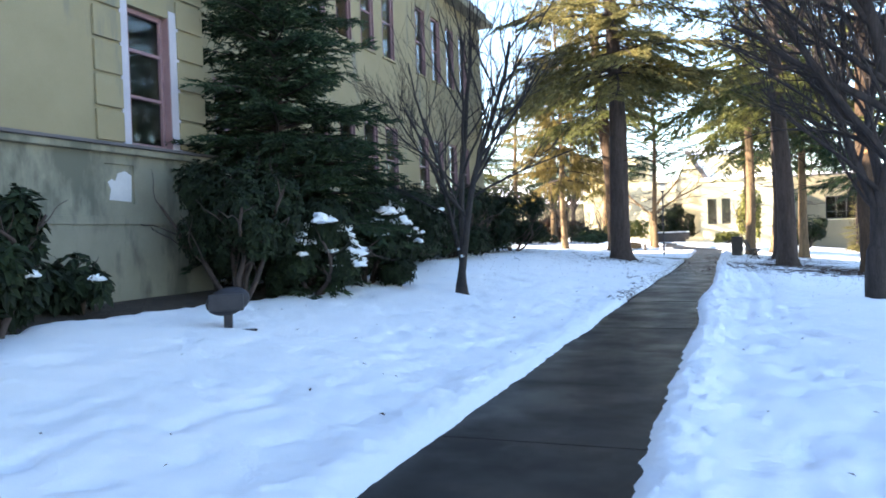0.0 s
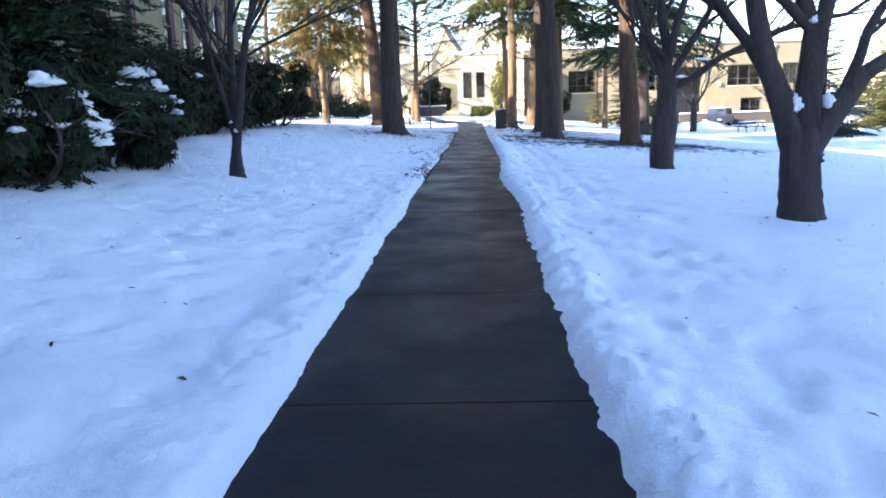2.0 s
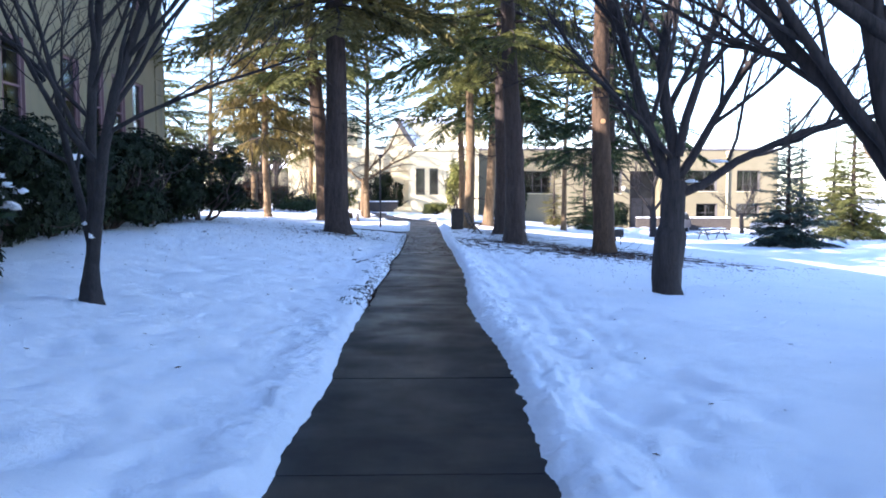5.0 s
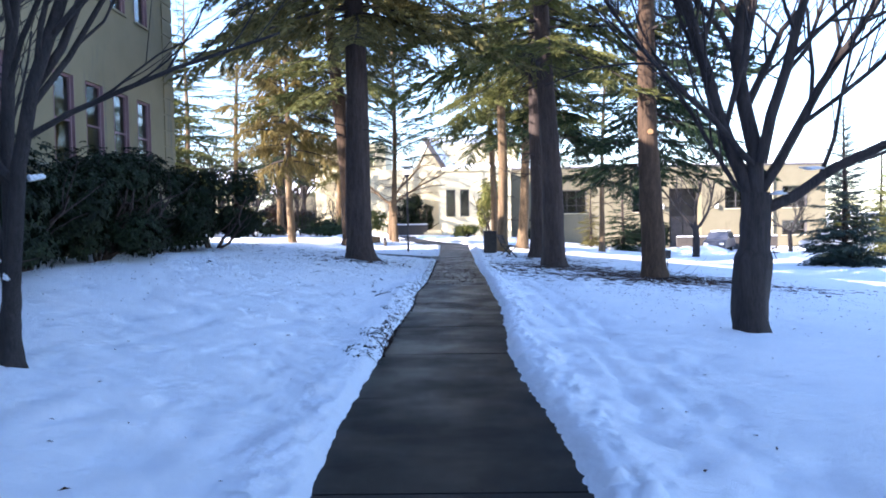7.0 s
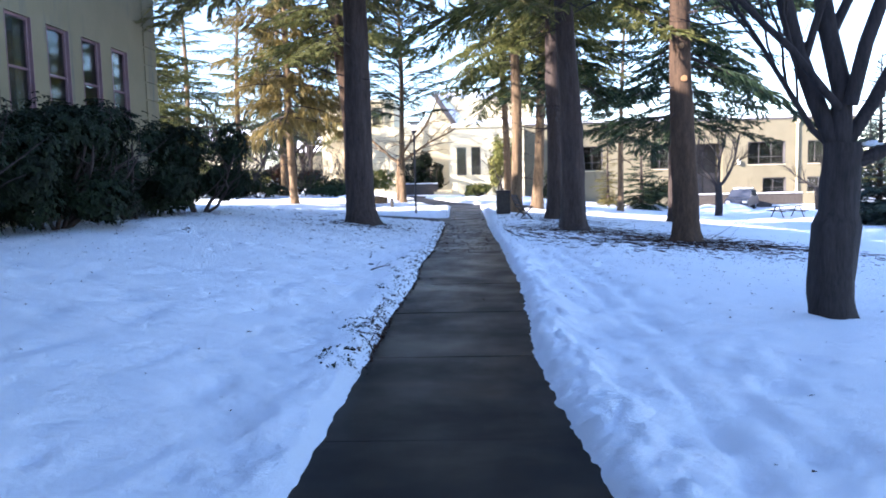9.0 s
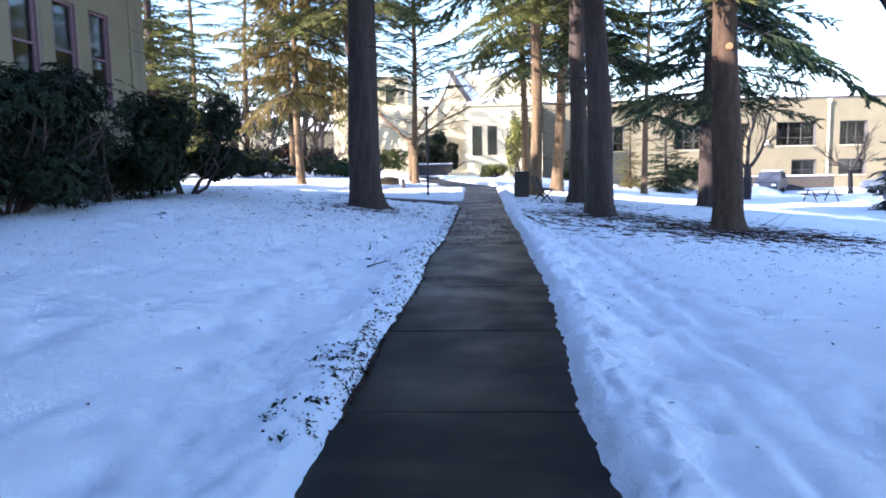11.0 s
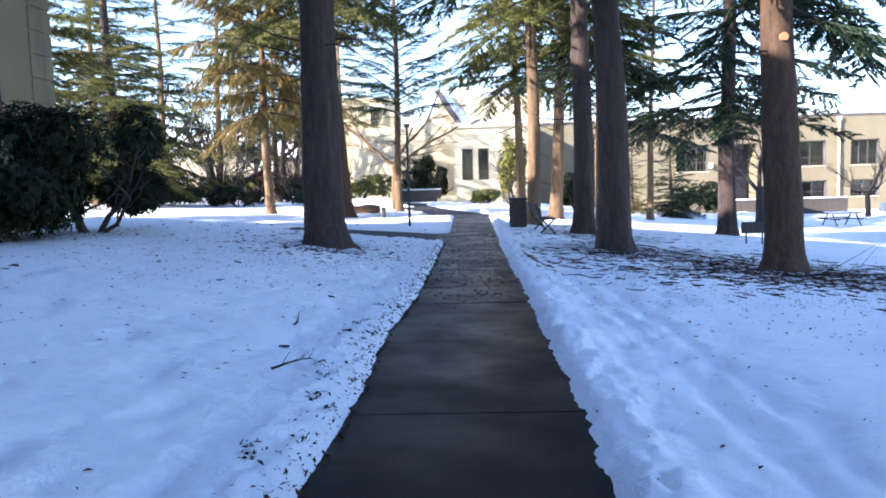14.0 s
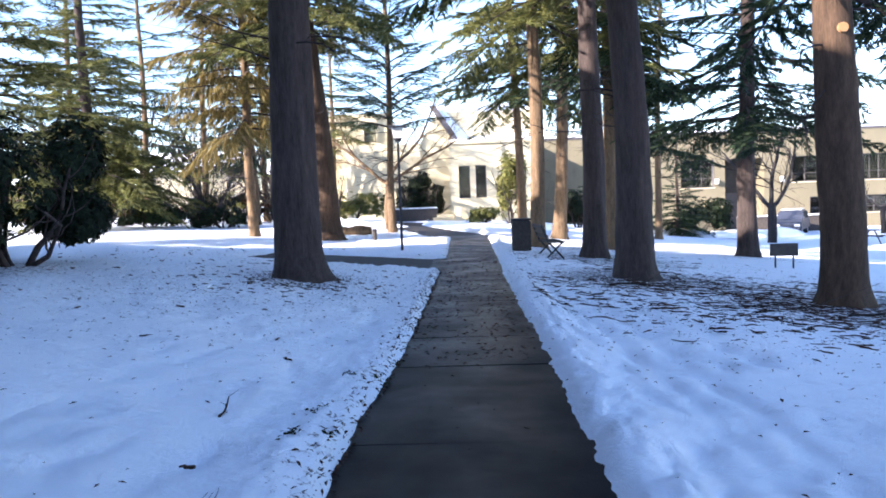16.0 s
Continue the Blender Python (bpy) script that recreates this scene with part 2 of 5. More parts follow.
def wall_mesh(us, zs, thick, holes):
    """A wall in the plane u, z with real openings: verts (u, depth, z); depth runs from 0 (face) to -thick."""
    u = sorted({us[0], us[1], *[h[0] for h in holes], *[h[2] for h in holes]})
    z = sorted({zs[0], zs[1], *[h[1] for h in holes], *[h[3] for h in holes]})
    def solid_cell(i, j):
        if not (0 <= i < len(u) - 1 and 0 <= j < len(z) - 1):
            return False
        a, b = (u[i] + u[i + 1]) / 2, (z[j] + z[j + 1]) / 2
        return not any(h[0] < a < h[2] and h[1] < b < h[3] for h in holes)
    vs, fs = [], []
    def quad(*p):
        fs.append(tuple(range(len(vs), len(vs) + 4)))
        vs.extend(p)
    for i in range(len(u) - 1):
        for j in range(len(z) - 1):
            if not solid_cell(i, j):
                continue
            a, b, c, d = u[i], u[i + 1], z[j], z[j + 1]
            quad((a, 0, c), (b, 0, c), (b, 0, d), (a, 0, d))
            quad((a, -thick, d), (b, -thick, d), (b, -thick, c), (a, -thick, c))
            if not solid_cell(i - 1, j):
                quad((a, 0, c), (a, 0, d), (a, -thick, d), (a, -thick, c))
            if not solid_cell(i + 1, j):
                quad((b, 0, d), (b, 0, c), (b, -thick, c), (b, -thick, d))
            if not solid_cell(i, j - 1):
                quad((b, 0, c), (a, 0, c), (a, -thick, c), (b, -thick, c))
            if not solid_cell(i, j + 1):
                quad((a, 0, d), (b, 0, d), (b, -thick, d), (a, -thick, d))
    return vs, fs


# faces: east-facing wall (face looks to +x): u runs along y; south-facing wall (face looks to -y): u runs along x
def east(x):
    return Matrix(((0, 1, 0, x), (1, 0, 0, 0), (0, 0, 1, 0), (0, 0, 0, 1)))


def south(y):
    return Matrix(((1, 0, 0, 0), (0, -1, 0, y), (0, 0, 1, 0), (0, 0, 0, 1)))


def wall(name, m, us, zs, mat, parent, thick=0.35, holes=(), label=""):
    vs, fs = wall_mesh(us, zs, thick, holes)
    return solid(name, [m @ Vector(v) for v in vs], fs, mat, parent, label)


def placed(bm, m):
    """Moves a bmesh by m and keeps its faces looking outward when m mirrors."""
    bmesh.ops.transform(bm, matrix=m, verts=bm.verts)
    if m.determinant() < 0:
        bmesh.ops.reverse_faces(bm, faces=bm.faces)
    return bm


def sash_window(m, u0, z0, u1, z1, parent, frame_mat, sill_mat, rails=(0.5,), mullions=(), deep=0.16, bar=0.05, edge=0.09, label=""):
    """A window in an opening: outer frame, sash bars, panes behind them and a sill."""
    bm = bmesh.new()
    d0, d1 = -deep, -deep - 0.08
    for a, b, c, d in ((u0, z0, u0 + edge, z1), (u1 - edge, z0, u1, z1), (u0 + edge, z1 - edge, u1 - edge, z1), (u0 + edge, z0, u1 - edge, z0 + edge)):
        box(bm, a, d1, b, c, d0, d, 0.008)
    for a, c in ((u0 + 0.002, u0 + 0.02), (u1 - 0.02, u1 - 0.002)):
        box(bm, a, d0 + 0.002, z0, c, 0.012, z1)
    iu0, iu1, iz0, iz1 = u0 + edge, u1 - edge, z0 + edge, z1 - edge
    placed(bm, m)
    w = part("window", bm, frame_mat, parent, label)
    def bar_part(name, *a):
        q = box(bmesh.new(), *a, 0.005)
        placed(q, m)
        part(name, q, frame_mat, w)
    for f in rails:
        zc = iz0 + (iz1 - iz0) * f
        bar_part("rail", iu0, d1 - 0.03, zc - bar / 2, iu1, d0 - 0.02, zc + bar / 2)
    for f in mullions:
        uc = iu0 + (iu1 - iu0) * f
        bar_part("mullion", uc - bar / 2, d1 - 0.02, iz0, uc + bar / 2, d0 - 0.025, iz1)
    cuts = [0, *rails, 1]
    for a, b in zip(cuts, cuts[1:]):
        za, zb = iz0 + (iz1 - iz0) * a, iz0 + (iz1 - iz0) * b
        g = box(bmesh.new(), iu0, d1 + 0.02, za, iu1, d1 + 0.028, zb)
        placed(g, m)
        p = part("pane", g, GLASS, w)
        p.visible_shadow = False
    s = box(bmesh.new(), u0 - 0.05, -deep, z0 - 0.07, u1 + 0.05, 0.06, z0 - 0.003, 0.01)
    placed(s, m)
    part("sill", s, sill_mat, w)
    return w


# ---- ground, snow and the walk ----
def hash2(i, j, k):
    n = (i * 374761393 + j * 668265263 + k * 1274126177) & 0x7FFFFFFF
    n = ((n ^ (n >> 13)) * 1274126177) & 0x7FFFFFFF
    return ((n ^ (n >> 16)) & 0xFFFF) / 65535.0


def vnoise(x, y, seed=0):
    x, y = np.asarray(x, dtype=float), np.asarray(y, dtype=float)
    xi, yi = np.floor(x).astype(np.int64), np.floor(y).astype(np.int64)
    fx, fy = x - xi, y - yi
    fx, fy = fx * fx * (3 - 2 * fx), fy * fy * (3 - 2 * fy)
    a, b = hash2(xi, yi, seed), hash2(xi + 1, yi, seed)
    c, d = hash2(xi, yi + 1, seed), hash2(xi + 1, yi + 1, seed)
    return (a * (1 - fx) + b * fx) * (1 - fy) + (c * (1 - fx) + d * fx) * fy - 0.5


def fbm(x, y, seed=0, octaves=4):
    s, a = 0, 1.0
    for o in range(octaves):
        s = s + a * vnoise(np.asarray(x) * 2 ** o, np.asarray(y) * 2 ** o, seed + o)
        a *= 0.5
    return s


def ramp01(v):
    return np.clip(v, 0, 1)


def smooth01(v):
    v = ramp01(v)
    return v * v * (3 - 2 * v)


def terrain(x, y):
    """Lie of the land without snow: level on the walk, banked up towards the old building, falling to the other side."""
    x, y = np.asarray(x, dtype=float), np.asarray(y, dtype=float)
    left = np.minimum((0.12 - 0.085 * ramp01((y - 34) / 10)) * np.maximum(-x - 0.75, 0), 0.72)
    right = -np.minimum((0.048 + 0.05 * ramp01((y - 15) / 34)) * np.maximum(x - 0.75, 0), 1.6)
    return left + right


def edge_left(y):
    return -0.71 + 0.03 * ramp01((y - 14) / 5) + 0.08 * np.exp(-((y - 22.2) / 1.6) ** 2) + 0.16 * ramp01((y - 24) / 4) * ramp01((52 - y) / 10) + 0.05 * np.exp(-((y - 12.6) / 1.3) ** 2) + 0.05 * fbm(y * 0.9, 0 * y + 3.7, 11, 2) + 0.032 * fbm(y * 4.3, 0 * y + 3.7, 13, 4)


def edge_right(y):
    return 0.73 + 0.07 * ramp01((y - 11) / 2) - 0.05 * ramp01((y - 28) / 4) - 0.145 * np.exp(-((y - 17.1) / 2.5) ** 2) + 0.03 * np.exp(-((y - 22.6) / 2.0) ** 2) + 0.04 * fbm(y * 0.8, 0 * y + 9.1, 23, 2) + 0.035 * fbm(y * 4.0, 0 * y + 9.1, 25, 4)


def bare_side(x, y):
    """How far a point lies outside the cleared side paths, in metres (negative inside)."""
    wob = 0.18 * fbm(x * 0.9, y * 0.9, 41, 4)
    side = np.maximum(np.maximum(36.2 + 0.12 * (x + 0.7) - y, y - (39.8 - 0.10 * (x + 0.7))), np.maximum(x + 0.3, -x - 5.2)) + wob
    s = ramp01((y - 50.5) / 16)
    centre = -0.2 - 4.6 * s ** 1.2
    far = np.maximum(np.maximum(np.abs(x - centre) - (1.3 + 0.6 * s), 50.5 - y), y - 72) + wob
    return np.minimum(side, far)


def snow_height(x, y):
    x, y = np.asarray(x, dtype=float), np.asarray(y, dtype=float)
    xl, xr = edge_left(y), edge_right(y)
    d = np.where(x < 0, xl - x, x - xr)
    d = np.where(y > 52.5, 5.0, d)
    d = np.minimum(d, bare_side(x, y))
    z = terrain(x, y)
    cover = smooth01(d / np.where(x > 0, 0.20, 0.13))
    soft = 0.035 * fbm(x * 0.55, y * 0.55, 5, 3) + 0.030 * fbm(x * 1.9, y * 1.9, 8, 4)
    lump = smooth01(1 - np.abs(d - 0.28) / 0.42)
    crumb = lump * np.where(x > 0, 0.11, 0.06) * (0.25 + np.abs(fbm(x * 6, y * 6, 15, 5)) * 1.2 + 0.5 * fbm(x * 15, y * 15, 18, 2)) + 0.012 * lump
    tracks = 0
    for c, w in ((1.72, 0.07), (2.12, 0.07)):
        mid = c + 0.12 * np.sin(y * 0.35)
        tracks = tracks - 0.028 * np.exp(-((x - mid) / w) ** 2) * ramp01((y - 12) / 4) * ramp01((33 - y) / 4)
    fine = ramp01((8 - np.abs(x)) / 2) * 0.016 * fbm(x * 6, y * 6, 33, 3)
    h = z + cover * (0.055 + soft + fine + tracks) + crumb * ramp01(d / 0.05)
    return np.where(d <= 0, z - 0.05, h - 0.05 * (1 - cover))


def ground_lines(*spans):
    out = []
    for a, b, s in spans:
        out.append(np.arange(a, b - 1e-6, s))
    return np.concatenate(out)


GX = np.concatenate([[-1500, -700, -350, -200, -130], ground_lines((-90, -40, 6), (-40, -12, 1.0), (-12, -6, 0.2), (-6, -3, 0.1), (-3, -1.5, 0.07), (-1.5, 1.6, 0.04), (1.6, 3, 0.07), (3, 6, 0.1), (6, 10, 0.2), (10, 40, 1.0), (40, 90, 6)), [95, 130, 200, 350, 700, 1500]])
GY = np.concatenate([[-1500, -600, -250, -120, -60], ground_lines((-30, -4, 2.0), (-4, 1, 0.2), (1, 22, 0.058), (22, 33, 0.075), (33, 45, 0.13), (45, 56, 0.3), (56, 100, 1.0)), [105, 120, 150, 220, 350, 700, 1500]])
XX, YY = np.meshgrid(GX, GY)
dents = [(random.gauss(1.9, 0.5) if random.random() < 0.45 else random.gauss(-3.0, 1.5), random.uniform(2, 34), random.uniform(0.05, 0.12), random.uniform(0.015, 0.055), random.uniform(-0.5, 0.5)) for _ in range(1100)]
ZZ = snow_height(XX, YY)
for dx, dy, dr, dd, da in dents:
    if abs(dx) < 1.05:
        continue
    i0, i1 = np.searchsorted(GY, (dy - 0.5, dy + 0.5))
    j0, j1 = np.searchsorted(GX, (dx - 0.5, dx + 0.5))
    sx, sy = XX[i0:i1, j0:j1] - dx, YY[i0:i1, j0:j1] - dy
    u, v = sx * math.cos(da) + sy * math.sin(da), -sx * math.sin(da) + sy * math.cos(da)
    ZZ[i0:i1, j0:j1] -= dd * np.exp(-(u / dr) ** 2 - (v / (dr * 2.1)) ** 2)
# mounds and hollows at the shaded soil strip by the old building
bed = smooth01((XX + 5.85 + 0.5 * fbm(XX * 0.8, YY * 0.8, 91, 4)) / -0.25) * smooth01((XX + 9.2) / 0.4) * smooth01((13.5 - YY) / 0.8) * smooth01((YY - 2) / 1.0)
ZZ -= 0.19 * bed
rows_, cols_ = XX.shape
idx = np.arange(rows_ * cols_).reshape(rows_, cols_)
gf = np.stack([idx[:-1, :-1].ravel(), idx[:-1, 1:].ravel(), idx[1:, 1:].ravel(), idx[1:, :-1].ravel()], 1)
ground = tagged(new("ground", mesh_data("ground", np.stack([XX.ravel(), YY.ravel(), ZZ.ravel()], 1), gf, SNOW, smooth=True)),
                "trodden white snow lying over a lawn", "ground", kind="structure")
# needle litter on the snow under the big conifers and along the walk
litter = np.zeros_like(XX)
for tx, ty, tr, ta in ((3.7, 34.7, 3.2, 1.0), (6.0, 31.3, 3.2, 1.0), (4.0, 40.0, 3.0, 0.9), (5.0, 33.2, 4.5, 0.55), (9.9, 46, 3.0, 0.7), (-2.8, 32.5, 1.7, 0.9), (-5.1, 48.5, 2.0, 0.7), (3, 45, 3, 0.7),
                       (-7.8, 22, 1.6, 0.7), (-7.8, 27, 1.8, 0.8), (-7.4, 30.5, 2.0, 0.8), (-6.2, 15.5, 1.6, 0.7), (-9, 51, 2.5, 0.7)):
    litter = np.maximum(litter, ta * smooth01(1.25 - np.hypot(XX - tx, (YY - ty) * 0.8) / tr))
litter = np.maximum(litter, 0.55 * smooth01(1 - np.abs(XX - edge_left(YY) + 0.2) / 0.35) * ramp01((YY - 17) / 5) * ramp01((36 - YY) / 4))
litter = np.maximum(litter, 0.45 * smooth01((-XX - 0.8) / 0.5) * smooth01((YY - 22) / 8) * smooth01((45 - YY) / 8) * smooth01((XX + 9) / 4))
# far left: debris, its dark bands also painting shadow onto the snow
litter = np.maximum(litter, 0.62 * smooth01((-XX - 1.5) / 1.5) * smooth01((YY - 46) / 6) * smooth01((86 - YY) / 6) * smooth01(0.55 + 0.45 * np.sin(XX * 0.5 + YY * 0.9) * np.sin(YY * 0.55 - XX * 0.2)))
la = ground.data.attributes.new("litter", "FLOAT", "POINT")
la.data.foreach_set("value", litter.ravel().astype(np.float32))
# raw earth below the snow of the cleared side paths
def sheet(name, x0, x1, y0, y1, step, mat, lift, label, category):
    gx, gy = np.arange(x0, x1 + step, step), np.arange(y0, y1 + step, step)
    px, py = np.meshgrid(gx, gy)
    pz = terrain(px, py) + lift + 0.006 * fbm(px * 2, py * 2, 77, 3)
    n, k = px.shape
    ids = np.arange(n * k).reshape(n, k)
    fs = np.stack([ids[:-1, :-1].ravel(), ids[:-1, 1:].ravel(), ids[1:, 1:].ravel(), ids[1:, :-1].ravel()], 1)
    return tagged(new(name, mesh_data(name, np.stack([px.ravel(), py.ravel(), pz.ravel()], 1), fs, mat, smooth=True)), label, category, kind="structure")


# first sheet: dark soil colour stands in for shade between snow and wall
sheet("planting_bed", -9.0, -5.6, 1.5, 13.6, 0.15, SHADED_SOIL, 0.0, "dark soil strip for the shaded gap between snow and wall", "soil")
sheet("side_path", -5.4, -0.4, 35.2, 41.0, 0.2, ASPHALT, -0.02, "damp dark asphalt side path cleared of snow", "path")
sheet("far_path", -7.2, 1.9, 52.3, 72.5, 0.4, ASPHALT, -0.02, "damp dark walkway bending towards the hall", "path")


# ---- the old building: near wing and long wing ----
def old_building():
    b = base("old_building", (0, 0, 0), "three-storey cream stucco school building with mauve window frames", "building")
    near_x, far_x, corner_y, end_y, eave = -7.15, -9.0, 11.85, 33.75, 10.75
    # near wing
    near_windows = [(10.13, 3.06, 11.06, 5.22), (10.13, 7.3, 11.06, 9.6), (5.2, 3.06, 6.1, 5.22), (5.2, 7.3, 6.1, 9.6), (1.2, 3.06, 2.1, 5.22), (1.2, 7.3, 2.1, 9.6)]
    wall("wall", east(near_x), (-16, corner_y), (2.9, eave), STUCCO, b, 0.4, near_windows)
    wall("basement_wall", east(near_x + 0.06), (-16, corner_y + 0.06), (-0.4, 2.9), STUCCO_DAMP, b, 0.46, [(9.5, 2.17, 10.1, 2.75)], "weathered green-stained basement wall")
    wall("panel_back", east(near_x + 0.02), (9.48, 10.12), (2.15, 2.77), STUCCO_DAMP, b, 0.03)
    wall("wall_end", south(corner_y).copy() @ Matrix.Diagonal((1, -1, 1, 1)), (far_x - 0.4, near_x - 0.4), (-0.4, eave), STUCCO, b, 0.35)
    wall("wall_south", south(-16), (-22, near_x - 0.002), (-0.4, eave), STUCCO, b, 0.35)
    for w in near_windows:
        sash_window(east(near_x), *w, b, MAUVE, LILAC, rails=(0.36, 0.72), deep=0.11, edge=0.075)
        for u0, u1 in ((w[0] - 0.17, w[0]), (w[2], w[2] + 0.22)):
            s = box(bmesh.new(), u0 + 0.004, 0.001, w[1] - 0.02, u1 - 0.004, 0.022, w[3] + 0.12, 0.006)
            placed(s, east(near_x))
            part("window_surround", s, LILAC, b, "flaking grey-white painted surround")
    # ragged white patch in the sunk panel
    pv = [(near_x + 0.026, 9.62, 2.22), (near_x + 0.026, 10.06, 2.20), (near_x + 0.026, 10.08, 2.60), (near_x + 0.026, 9.95, 2.66), (near_x + 0.026, 9.80, 2.62), (near_x + 0.026, 9.75, 2.50), (near_x + 0.026, 9.68, 2.53), (near_x + 0.026, 9.60, 2.48), (near_x + 0.026, 9.66, 2.38)]
    solid("filler_patch", pv + [(x - 0.005, y, z) for x, y, z in pv], [tuple(range(9)), tuple(range(17, 8, -1))] + [(i, 9 + i, 9 + (i + 1) % 9, (i + 1) % 9) for i in range(9)], WHITE, b, "ragged white patch")
    # belt course with a drip edge, groove band
    block("belt_course", (near_x, -16, 2.90), (near_x + 0.16, corner_y + 0.14, 3.00), STUCCO_DAMP, b, bevel=0.02)
    block("belt_cap", (near_x, -16, 3.002), (near_x + 0.21, corner_y + 0.18, 3.05), DARKROOF, b, bevel=0.012)
    block("plinth_band", (near_x + 0.06, -16, 1.86), (near_x + 0.085, corner_y + 0.07, 1.98), STUCCO_DAMP, b, bevel=0.008)
    # quoins: grooved blocks each side of the corner windows
    for y0, y1 in ((9.44, 9.97), (11.22, corner_y + 0.03)):
        for k in range(14):
            z0 = 3.06 + k * 0.50
            block("quoin", (near_x, y0, z0 + 0.035), (near_x + 0.045, y1, z0 + 0.48), STUCCO, b, bevel=0.012)
    # long wing, set back
    ys = [13.1, 14.65, 16.2, 18.8, 20.35, 21.9, 23.45, 26.25, 27.8, 29.35, 30.9]
    holes = [(y, 2.95, y + 0.95, 5.12) for y in ys] + [(y, 7.35, y + 0.92, 9.75) for y in ys]
    wall("wall", east(far_x), (corner_y - 0.35, end_y), (-0.4, eave), STUCCO, b, 0.4, holes)
    for w in holes:
        sash_window(east(far_x), *w, b, MAUVE, STUCCO, rails=(0.5,), deep=0.06, edge=0.065)
    block("belt_course", (far_x, corner_y, 2.80), (far_x + 0.10, end_y + 0.1, 2.93), STUCCO_DAMP, b, bevel=0.02)
    for k in range(15):
        z0 = 2.95 + k * 0.50
        block("quoin", (far_x, 32.95, z0 + 0.03), (far_x + 0.035, end_y + 0.035, z0 + 0.485), STUCCO, b, bevel=0.012)
    # wall end facing away from the walk, roofs
    wall("wall_north", south(end_y).copy() @ Matrix.Diagonal((1, -1, 1, 1)) @ Matrix.Translation((0, 0, 0)), (-22, far_x - 0.002), (-0.4, eave), STUCCO, b, 0.35)
    wall("wall_west", east(-22.0), (-16, end_y), (-0.4, eave), STUCCO, b, 0.35)
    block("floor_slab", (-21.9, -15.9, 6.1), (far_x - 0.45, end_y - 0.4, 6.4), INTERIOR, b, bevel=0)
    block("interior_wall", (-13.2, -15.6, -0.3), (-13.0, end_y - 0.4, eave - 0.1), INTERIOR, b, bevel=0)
    block("eave", (-22.6, -16.6, eave), (near_x + 0.55, corner_y + 0.5, eave + 0.22), STUCCO_DAMP, b, bevel=0.03)
    block("eave", (-22.62, corner_y + 0.503, eave), (far_x + 0.55, end_y + 0.55, eave + 0.215), STUCCO_DAMP, b, bevel=0.03)
    block("roof", (-22.3, -16.3, eave + 0.225), (near_x + 0.3, corner_y + 0.3, eave + 0.62), DARKROOF, b, bevel=0.05)
    block("roof", (-22.31, corner_y + 0.31, eave + 0.225), (far_x + 0.3, end_y + 0.3, eave + 0.6), DARKROOF, b, bevel=0.05)
    pipe = bmesh.new()
    rod(pipe, (near_x + 0.11, 11.05 - 4.0, 0.3), (near_x + 0.11, 11.05 - 4.0, eave), 0.045)
    part("downpipe", pipe, LILAC, b)
    return b


